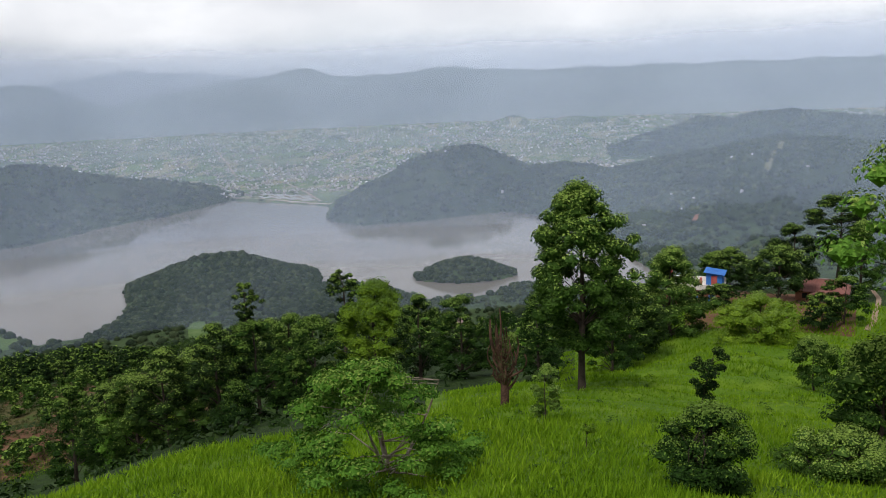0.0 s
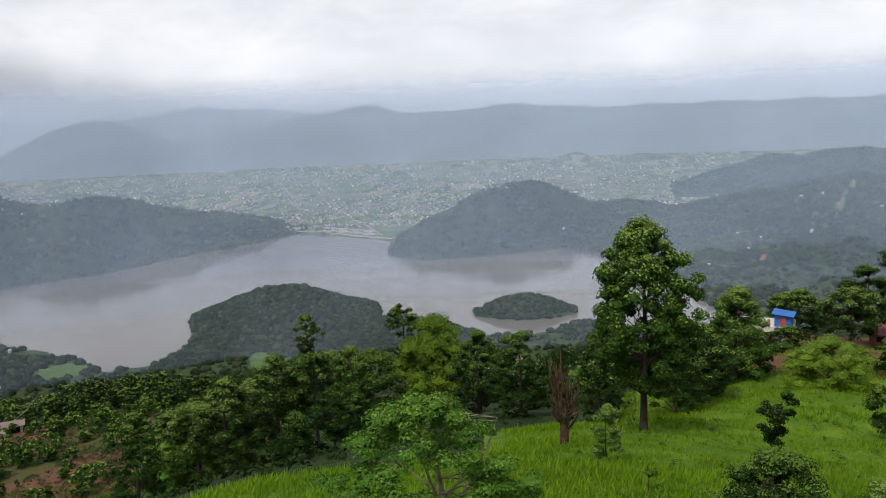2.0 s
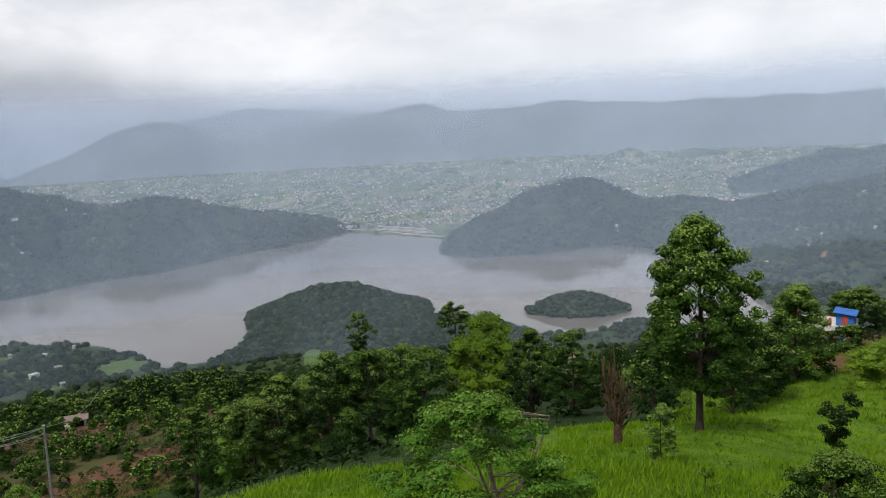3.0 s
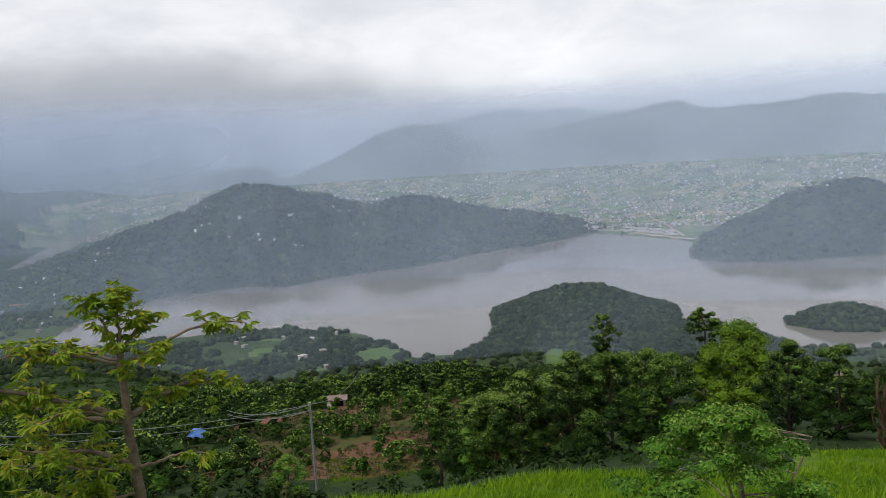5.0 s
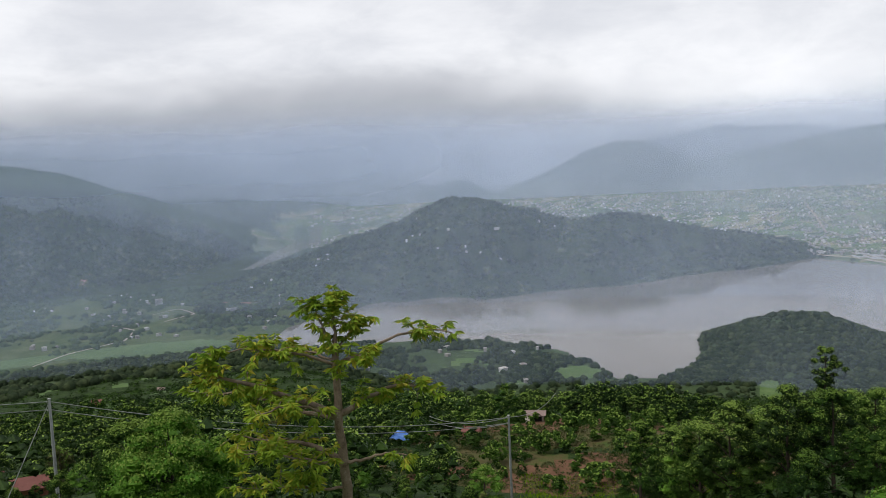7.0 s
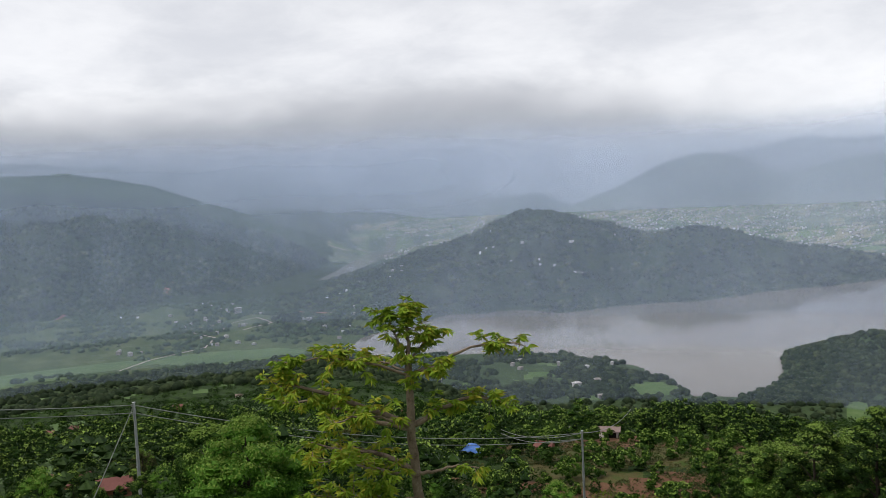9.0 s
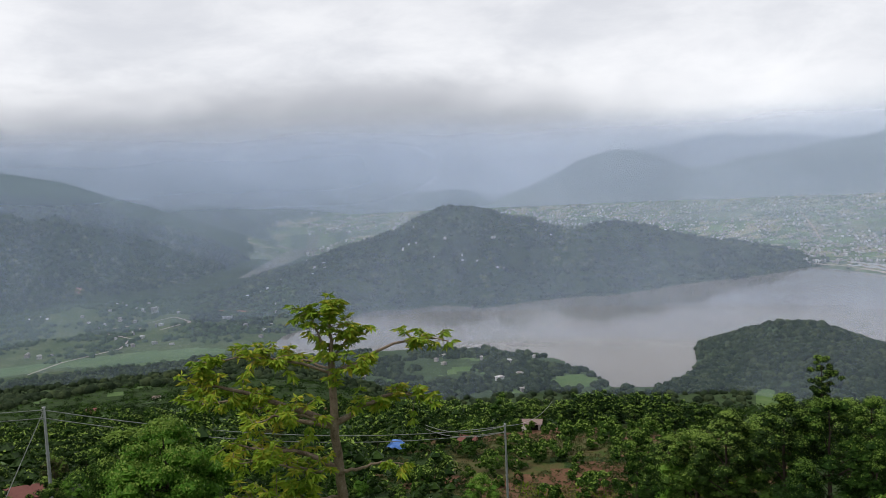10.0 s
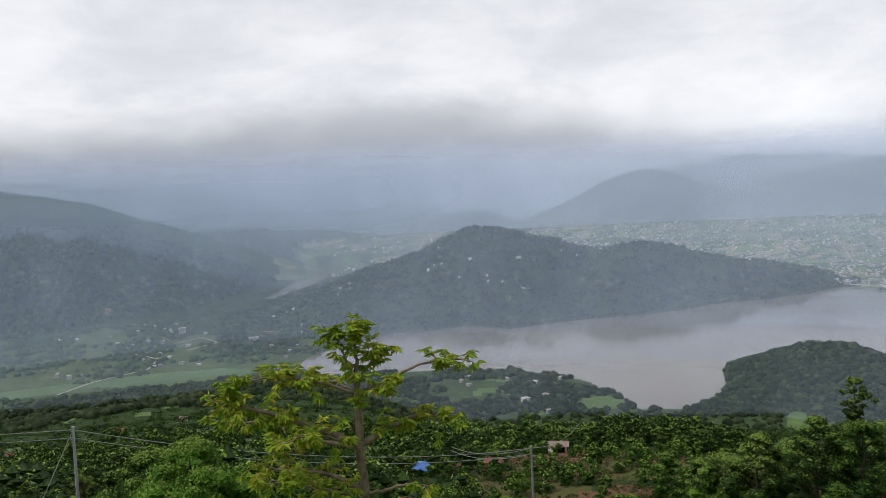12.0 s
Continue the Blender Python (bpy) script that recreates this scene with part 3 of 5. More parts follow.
# ---- mountains round the plain ----
def mountain(name, rows, r, foot, shades, seed, label, fields=None):
    """A ridge at distance r whose crest follows bearings and angles, with spurs and gullies down to its foot."""
    az = np.arange(rows[0][0], rows[-1][0], 0.16)
    el = np.interp(az, [p[0] for p in rows], [p[1] for p in rows])
    el = np.convolve(np.pad(el, 4, mode="edge"), np.ones(9) / 9, "valid")
    el = el + 0.06 * np.sin(az * 1.3 + seed) + 0.035 * np.sin(az * 3.1 + 2 * seed) + 0.01 * np.sin(az * 9.1 + seed)
    t = np.linspace(0, 1, 22)
    A, T = np.meshgrid(az, t, indexing="ij")
    u, w = A * 80 + 50 * wavy(A * 80, T * 500, 150, seed), T * 420
    spur = 0.5 - np.abs(wavy(u + 0.5 * w, w, 95, seed)) + 0.5 * (0.5 - np.abs(wavy(u - 0.4 * w, w, 45, seed + 1)))
    D = r - foot * (1 - T) - 45 * foot / 700 * spur * np.sin(np.pi * T)
    top = EYE + r * np.tan(np.radians(el))[:, None]
    base = EYE + (r - foot) * math.tan(radians(-2.1))
    Z = base + (top - base) * T ** 1.05
    x, y = D * np.sin(np.radians(A)), D * np.cos(np.radians(A))
    brow = np.stack([x[:, -1] * 1.004, y[:, -1] * 1.004, Z[:, -1] + 1], -1)
    back = np.stack([x[:, -1] * 1.014, y[:, -1] * 1.014, np.full(len(az), base)], -1)
    v = np.concatenate([np.stack([x, y, Z], -1), brow[:, None], back[:, None]], 1)
    na, nt = v.shape[:2]
    i, j = np.meshgrid(np.arange(na - 1), np.arange(nt - 1), indexing="ij")
    quads = np.stack([i * nt + j, (i + 1) * nt + j, (i + 1) * nt + j + 1, i * nt + j + 1], -1).reshape(-1, 4)
    mat = surface(name + "_slope", shades, 0.004, 1.0, 4.0, 0.02, vary=0.0, spec=0.0, low=fields)
    tagged(new(name, mesh_of(name, v.reshape(-1, 3), quads, mat, True)), label, "mountain", kind="structure")


MOUNTAIN_WOODS = ((0.022, 0.038, 0.022), (0.036, 0.058, 0.03), (0.055, 0.08, 0.04))
mountain("mountain_east", [(-34, -2.95), (-29, -2.3), (-25, -1.2), (-22, 0.0), (-17.5, 0.95), (-13.6, 1.5), (-8.7, 2.25), (-6.4, 1.6), (-4.2, 1.55), (1.2, 1.95), (6, 1.5), (12.5, 1.5), (20, 1.4), (26, 1.3), (40, 1.6), (60, 1.2)], 4850, 190, MOUNTAIN_WOODS, 1.0, "long pale blue mountain ridge fading into haze", (0.10, 0.13, 0.07))
mountain("mountain_peak", [(-37, -2.6), (-34.5, -1.2), (-31, 0.2), (-28.5, 1.35), (-26.4, 1.95), (-24.5, 1.35), (-22.5, 0.6), (-20, -0.1), (-17, -0.8), (-13, -1.5), (-8, -2.6)], 4790, 150, MOUNTAIN_WOODS, 2.0, "dim blue cone-shaped mountain under rain cloud", (0.10, 0.13, 0.07))
mountain("mountain_behind", [(-30, 0.5), (-24, 1.9), (-20, 2.4), (-15, 2.1), (-10, 1.6)], 4940, 60, MOUNTAIN_WOODS, 3.0, "very faint blue mountain behind the ridge")
mountain("mountain_mist", [(-54, -2.6), (-48, 0.2), (-44, 0.75), (-41, -0.3), (-39.4, -0.7), (-37.5, -0.15), (-33, -2.6)], 4800, 150, MOUNTAIN_WOODS, 4.0, "dim grey hills under falling rain")
mountain("mountain_west", [(-120, 3.5), (-80, 3.2), (-68, 2.7), (-60, 2.2), (-54, 1.0), (-49, -0.4), (-45, -2.6)], 4760, 160, MOUNTAIN_WOODS, 5.0, "dim grey-blue ridge under rain cloud")


# ---- thin added sheets standing in for distance haze and western rain: each scatters a little daylight and lets the rest through ----
def mist(r, thin, top, rain, haze_tint):
    m = bpy.data.materials.new("haze_and_rain_sheet")
    m.use_nodes = True
    n = Nodes(m.node_tree)
    where = n.add("ShaderNodeNewGeometry").outputs["Position"]
    part_xyz = n.add("ShaderNodeSeparateXYZ", {0: where})
    bearing = n.math("ARCTAN2", part_xyz.outputs["X"], part_xyz.outputs["Y"])
    drift = n.noise(n.stretch(where, 1, 1, 2.5), 0.0016, 4.0, 0.55)
    dense = n.math("MULTIPLY", n.span(drift, 0.25, 0.75, 0.9, 1.1), thin)
    if rain:
        shower = n.math("MULTIPLY", n.span(bearing, -0.54, -0.80), n.span(part_xyz.outputs["Z"], -170.0, 60.0, 0.25, 1.0))
        dense = n.math("ADD", dense, n.math("MULTIPLY", shower, rain))
    level = n.math("ADD", part_xyz.outputs["Z"], n.math("MULTIPLY", n.math("SUBTRACT", drift, 0.5), 160.0))
    dense = n.math("MULTIPLY", dense, n.span(level, top, top - 0.4 * (top - LAKE), 0.0, 1.0))
    scatter = n.add("ShaderNodeMixShader", {0: 0.5, 1: n.add("ShaderNodeBsdfDiffuse", {"Color": haze_tint}).outputs[0], 2: n.add("ShaderNodeBsdfTranslucent", {"Color": haze_tint}).outputs[0]})
    veil = n.add("ShaderNodeMixShader", {0: dense, 1: n.add("ShaderNodeBsdfTransparent").outputs[0], 2: scatter.outputs[0]})
    n.add("ShaderNodeOutputMaterial", {0: veil.outputs[0]})
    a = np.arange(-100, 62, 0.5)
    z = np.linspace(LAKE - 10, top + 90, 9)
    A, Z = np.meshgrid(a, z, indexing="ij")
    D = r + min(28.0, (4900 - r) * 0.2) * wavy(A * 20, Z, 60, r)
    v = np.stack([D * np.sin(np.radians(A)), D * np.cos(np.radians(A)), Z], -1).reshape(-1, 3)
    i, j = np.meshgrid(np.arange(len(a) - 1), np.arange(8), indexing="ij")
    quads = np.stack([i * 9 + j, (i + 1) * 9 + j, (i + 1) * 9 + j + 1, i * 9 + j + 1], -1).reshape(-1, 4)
    tagged(new("mist", mesh_of("mist", v, quads, m, True)), "thin added sheet standing in for haze and rain over the valley", "mist", kind="stuff")


# The bluish cast of distance haze, put into the sheets' colour.
NEAR_HAZE, FAR_HAZE = (0.63, 0.76, 1.0, 1), (0.74, 0.825, 1.0, 1)
for distance, thin, top, rain, haze_tint in ((1010, 0.13, 100, 0.0, NEAR_HAZE), (1400, 0.15, 130, 0.0, NEAR_HAZE), (1730, 0.165, 220, 0.08, NEAR_HAZE), (2980, 0.15, 330, 0.16, NEAR_HAZE), (3800, 0.14, 380, 0.25, FAR_HAZE), (4590, 0.52, 400, 0.35, FAR_HAZE), (4895, 0.72, 400, 0.1, FAR_HAZE)):
    mist(distance, thin, top, rain, haze_tint)


# ---- far woods ----
def on_point(x, y, z, a, d):
    return (z > LAKE + 1.5) & ~((wavy(x, y, 28, 5) > 0.62) & (z < LAKE + 30) & (a < -24)) & ~point_field(a, d)


woods("point_woods", 11, (-24.5, -2), (1020, 1480), 7500, 3.8, on_point, CANOPY, "dense dark green woods covering the round lake point", 0.9, 0.4)
woods("islet_woods", 12, (-4, 8), (1120, 1290), 1700, 3.7, lambda x, y, z, a, d: z > LAKE + 1, CANOPY, "dense dark green woods on a low islet", 0.9)
woods("headland_woods", 13, (-56, -26), (880, 1360), 4200, 4.6, lambda x, y, z, a, d: (z > LAKE + 1) & (wavy(x, y, 45, 3) > -0.1) & ~point_field(a, d), CANOPY, "scattered green trees on the low headland", 0.9)
woods("slope_woods", 16, (-82, -36), (640, 1330), 6500, 3.3, lambda x, y, z, a, d: ((a < -46) | (d < 950)) & (wavy(x, y, 50, 8) > -0.55), CANOPY, "green trees down the long western slope", 0.9)
woods("hidden_slope_woods", 17, (-36, 36), (880, 1190), 2600, 4.5, lambda x, y, z, a, d: (z > LAKE + 2) & ~point_field(a, d), CANOPY, "dark green trees on the slope to the shore")
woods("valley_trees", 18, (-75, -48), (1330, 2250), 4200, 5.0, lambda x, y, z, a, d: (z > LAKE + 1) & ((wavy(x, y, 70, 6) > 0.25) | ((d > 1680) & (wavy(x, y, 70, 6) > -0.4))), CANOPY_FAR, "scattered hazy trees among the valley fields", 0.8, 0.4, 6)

woods("western_hill_woods", 21, (-56, -13.5), (1580, 2950), 15000, 5.2, lambda x, y, z, a, d: (z > LAKE + 2) & (d < table(a, HILL_WEST, 2) + 40) & (wavy(x, y, 60, 4) > -0.55), CANOPY_HILL, "dense woods over the long western hill", 0.9, 0.35, 5)
woods("eastern_hill_woods", 22, (-8, 31), (1240, 2900), 17000, 5.2, lambda x, y, z, a, d: (z > LAKE + 2) & (d > table(a, HILL_EAST, 1) - 20) & (d < table(a, HILL_EAST, 2) + 40) & (wavy(x, y, 60, 4) > -0.5), CANOPY_HILL, "dense woods over the eastern hills", 0.9, 0.35, 5)
woods("far_eastern_hill_woods", 24, (11.5, 32), (3150, 3620), 3800, 6.5, lambda x, y, z, a, d: (z > LAKE + 16), CANOPY_HILL, "woods over the far eastern hill", 0.9, 0.35, 5)
woods("mountain_foot_woods", 23, (-75, -50), (2150, 3300), 7000, 6.5, lambda x, y, z, a, d: z > LAKE + 10, CANOPY_HILL, "woods up the dim western mountain side", 0.9, 0.35, 5)
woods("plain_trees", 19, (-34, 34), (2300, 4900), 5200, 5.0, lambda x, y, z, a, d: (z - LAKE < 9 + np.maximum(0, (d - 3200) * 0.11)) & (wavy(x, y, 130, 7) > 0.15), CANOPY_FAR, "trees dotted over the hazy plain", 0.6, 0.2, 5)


# ---- single trees and shrubs on the grassy spur ----
stand(tree("broadleaf_tree", 21, 11.0, 2.7, 2.7, "oval", 250, 130, 0.17, LEAF_MID, BARK, "tall dark-trunked broadleaf tree with a full green crown", clump_size=0.21, trunk_r=0.17, squash=0.95), 9.6, 42.3)
stand(tree("yellow_green_tree", 22, 9.3, 0.8, 3.6, "oval", 110, 170, 0.22, LEAF_LIME, BARK, "large round yellow-green tree below the meadow", clump_size=0.25, squash=0.9), -4.9, 72)
stand(tree("slender_tree", 23, 12.2, 3.5, 1.9, "tufted", 58, 80, 0.32, LEAF_DARK, BARK, "slender dark tree with a tufted top"), -14.1, 116)
stand(tree("slender_tree", 24, 13.0, 3.0, 2.3, "tufted", 66, 80, 0.32, LEAF_DARK, BARK, "slender dark tree rising over the woods"), -7.4, 112)
stand(tree("spreading_bush", 25, 3.9, 0.35, 2.9, "layered", 110, 150, 0.10, LEAF_FRESH, PALE_BARK, "wide bright green bush with several pale stems", "bush", clump_size=0.15, trunk_r=0.08, multi=4, droop=0.25, squash=0.5, shoots=0.3), -4.6, 21.5)
stand(tree("shrub", 26, 1.95, 0.02, 0.95, "round", 90, 190, 0.075, LEAF_MID, BARK, "dense dark shrub with pale new shoots", "bush", clump_size=0.36, trunk_r=0.04, multi=3, shoots=0.6), 18, 19.2)
stand(tree("shrub", 27, 1.35, 0.02, 1.5, "round", 90, 150, 0.075, LEAF_MID, BARK, "low wide green shrub in the grass", "bush", clump_size=0.24, trunk_r=0.04, multi=4, shoots=0.6), 25.2, 23.8)
stand(tree("young_tree", 28, 3.2, 0.5, 1.2, "round", 70, 150, 0.11, LEAF_MID, BARK, "small round green tree on the meadow", clump_size=0.38, trunk_r=0.06, shoots=0.6), 25.0, 51)
stand(tree("young_tree", 29, 2.3, 0.15, 0.5, "column", 26, 60, 0.13, LEAF_SHRUB, BARK, "thin green sapling in the grass", clump_size=0.45, trunk_r=0.03), 7.0, 29.6)
stand(tree("young_tree", 30, 1.1, 0.55, 0.3, "umbrella", 9, 26, 0.10, LEAF_LIME, BARK, "tiny pale sapling in the grass", clump_size=0.5, trunk_r=0.012), 9.8, 24.0)
stand(tree("crooked_tree", 31, 3.0, 0.2, 0.62, "tufted", 40, 130, 0.09, LEAF_DARK, BARK, "small crooked dark tree leaning over the grass", lean=0.22, clump_size=0.42, trunk_r=0.04, shoots=0.2), 17.6, 34)
stand(tree("leafy_tree", 32, 3.9, 0.2, 1.5, "round", 80, 150, 0.13, LEAF_MID, BARK, "broad-leaved green young tree", clump_size=0.36, trunk_r=0.07), 29.0, 29)

# a row of fuller trees just below the meadow
hill = [tree("hillside_tree", 51, 8.2, 0.8, 2.5, "oval", 80, 150, 0.16, LEAF_DARK, BARK, "full green tree below the meadow's edge", clump_size=0.27, group="hillside trees"),
        tree("hillside_tree", 52, 7.2, 0.6, 2.6, "round", 80, 150, 0.16, LEAF_MID, BARK, "full dark tree below the meadow's edge", clump_size=0.27, group="hillside trees"),
        tree("hillside_tree", 53, 7.0, 0.4, 1.7, "column", 60, 150, 0.16, LEAF_MID, BARK, "upright light green tree below the meadow", clump_size=0.32, group="hillside trees")]
for k, (az, r, s) in enumerate([(-19.8, 62, 0.95), (-21.8, 64, 0.95), (-26.0, 60, 1.0), (-17.6, 63, 1.0), (-16.2, 60, 1.0), (-23.6, 66, 0.9), (-13.6, 60, 1.05), (-11.2, 64, 1.05), (-9.6, 58, 0.9), (-12.4, 70, 1.0), (-2.0, 62, 0.85), (1.0, 60, 0.9), (6.6, 58, 0.9), (11.8, 60, 0.85)]):
    if k < 3:
        stand(hill[k], az, r, 40 * k, s)
    else:
        x, y, z = spot(az, r)
        copy_thing(hill[(0, 1, 2, 1, 0)[k % 5]], pose(x, y, z - 0.05, 0, 0, 77 * k) @ Matrix.Scale(s, 4))

# ---- the wood of the middle slope: a few kinds, many trees ----
def kinds(seed, clumps, per_clump, leaf):
    shapes = [
        (7.0, 0.6, 2.7, "round", LEAF_DARK, "dark green round-crowned woodland tree", 0.0),
        (8.0, 0.8, 2.3, "oval", LEAF_MID, "green oval-crowned woodland tree", 0.0),
        (6.0, 0.5, 2.8, "umbrella", LEAF_DARK, "dark green spreading woodland tree", 0.1),
        (7.6, 0.6, 1.8, "column", LEAF_MID, "narrow upright green woodland tree", 0.0),
        (6.5, 0.6, 2.6, "round", LEAF_FRESH, "fresh bright green woodland tree", 0.1),
        (6.8, 0.8, 2.3, "oval", LEAF_BROWN, "thin brownish green woodland tree", 0.0),
        (4.8, 0.2, 2.3, "cone", LEAF_MID, "bushy low green woodland tree", 0.0),
    ]
    return [tree("woodland_tree", seed + i, tall, bare, wide, shape, clumps, per_clump, leaf, mat, BARK, label, clump_size=0.34, squash=0.85, group="woodland trees", droop=droop) for i, (tall, bare, wide, shape, mat, label, droop) in enumerate(shapes)]


NEAR_KINDS, FAR_KINDS = kinds(41, 46, 110, 0.21), kinds(61, 36, 60, 0.36)
WEIGHT = np.array([5, 5, 4, 3, 3, 1, 4]) / 25.0


def build_wood():
    rng = np.random.default_rng(5)
    placed, used = [], set()
    stretches = [  # bearings, distances, number, smallest and largest size, spacing
        (-27, 2, 50, 72, 12, 0.75, 1.05, 3.2),
        (-48, -21, 88, 150, 60, 0.3, 0.62, 3.2),
        (-23, 16, 70, 150, 52, 0.6, 1.05, 4.0),
        (-36, 22, 150, 260, 22, 0.8, 1.15, 7.0),
        (-76, -36, 48, 110, 70, 0.5, 1.0, 3.4),
        (-78, -34, 105, 150, 30, 0.7, 1.3, 5.0),
        (-37, -21, 146, 176, 34, 0.9, 1.4, 3.8),
        (14, 34, 92, 150, 18, 0.7, 1.05, 4.5),
    ]
    for a0, a1, r0, r1, count, s0, s1, gap in stretches:
        tries = made = 0
        while made < count and tries < count * 40:
            tries += 1
            a, r = rng.uniform(a0, a1), math.sqrt(rng.uniform(r0 * r0, r1 * r1))
            x, y, z = spot(a, r)
            if any((x - p) ** 2 + (y - q) ** 2 < gap * gap for p, q in placed):
                continue
            if (-37 < a < -31 and 105 < r < 145) or (15.5 < a < 29 and r < 112) or (a > 8 and r < 85 + 5 * (a > 15)) or (a > 1 and r < 54):
                continue
            most = np.interp(a, [-80, -60, -50, -31, -26, -22, -18, -10, -5, 2, 8, 14, 34], [-11.5, -12.6, -13.4, -13.4, -13.3, -14.2, -15.1, -14.7, -13.6, -14.1, -13.8, -12.6, -11.0])
            terraced = -31 < a < -15.5 and 72 < r < 136
            if terraced and rng.uniform() < 0.6:
                continue
            if (-9 < a < -1 and r < 74) or (-30 < a < -9 and r < 74):
                most = -17.0
            if -67 < a < -34 and r < 82:
                most = np.interp(a, [-66, -52, -42, -35], [-13.4, -17.0, -18.0, -19.0])
            most = (EYE + r * math.tan(radians(most - rng.uniform(0, 0.9))) - z) / 7.2
            if most < 0.45 * s0:
                continue
            placed.append((x, y))
            k = int(rng.choice(7, p=WEIGHT)) + (7 if r > (150 if a > -38 else 85) else 0)
            thing = (NEAR_KINDS + FAR_KINDS)[k]
            m = pose(x, y, z - 0.1, 0, 0, rng.uniform(0, 360)) @ Matrix.Scale(min(most, rng.uniform(s0, s1), rng.uniform(0.3, 0.5) if terraced else 9.0), 4)
            if k in used:
                copy_thing(thing, m)
            else:
                thing.matrix_world = m
                used.add(k)
            made += 1
    for k, thing in enumerate(NEAR_KINDS + FAR_KINDS):
        if k not in used:
            thing.matrix_world = pose(*spot(-20 - 3 * k, 170))


build_wood()


def strewn_leaves(name, seed, count, az, r, size, keep, per, leaf, material, label, category, power=1.0):
    """Bushes and seedlings too many to count, as one thing."""
    rng = np.random.default_rng(seed)
    a = rng.uniform(*az, count)
    d = r[0] + (r[1] - r[0]) * rng.uniform(0, 1, count) ** power
    x, y = d * np.sin(np.radians(a)), d * np.cos(np.radians(a))
    ok = keep(x, y, a, d)
    x, y, d = x[ok], y[ok], d[ok]
    z = ground_height(x, y)
    s = size * rng.uniform(0.5, 1.4, len(x))
    pick = np.repeat(np.arange(len(x)), per)
    way = unit(rng.normal(size=(len(pick), 3)))
    way[:, 2] = np.abs(way[:, 2])
    pos = np.stack([x, y, z], 1)[pick] + way * s[pick][:, None] * rng.uniform(0.6, 1, (len(pick), 1)) * np.array([1, 1, 0.9])
    turned = unit(way + np.array([0, 0, 0.4]) + rng.normal(0, 0.35, way.shape))
    along = unit(unit(np.cross(turned, rng.normal(size=way.shape))) + way * 0.5 - np.array([0, 0, 0.2]))
    cards = leaves(rng, pos - along * leaf * 0.4, along, leaf, leaf * 0.6, faces=turned)
    tagged(new(name, mesh_of(name, *cards, material)), label, category, kind="stuff")


def wooded(x, y, a, d):
    meadow = (d < 33.5) | ((a > 0) & (d < 50)) | ((a > 8) & (d < 90))
    bare = (a < -15.5) & (a > -38) & (d > 80) & (d < 145) & (wavy(x, y, 13, 3) > 0.0)
    return ~meadow & (~bare | (wavy(x, y, 5, 1) > 0.75))


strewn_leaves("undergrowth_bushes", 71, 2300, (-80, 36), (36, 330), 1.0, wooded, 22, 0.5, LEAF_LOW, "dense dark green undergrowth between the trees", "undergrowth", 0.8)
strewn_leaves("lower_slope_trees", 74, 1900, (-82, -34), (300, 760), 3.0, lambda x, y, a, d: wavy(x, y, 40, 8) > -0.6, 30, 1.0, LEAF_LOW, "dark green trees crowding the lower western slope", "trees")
strewn_leaves("hidden_slope_trees", 76, 520, (-38, -16), (165, 460), 2.9, lambda x, y, a, d: wavy(x, y, 30, 8) > -0.7, 44, 0.7, LEAF_DARK, "dark green trees on the slope beyond the terraces", "trees")
strewn_leaves("lower_slope_trees", 75, 1400, (-82, -34), (300, 760), 2.6, lambda x, y, a, d: wavy(x, y, 40, 8) > -0.6, 30, 0.9, LEAF_MID, "lighter green trees scattered down the western slope", "trees")


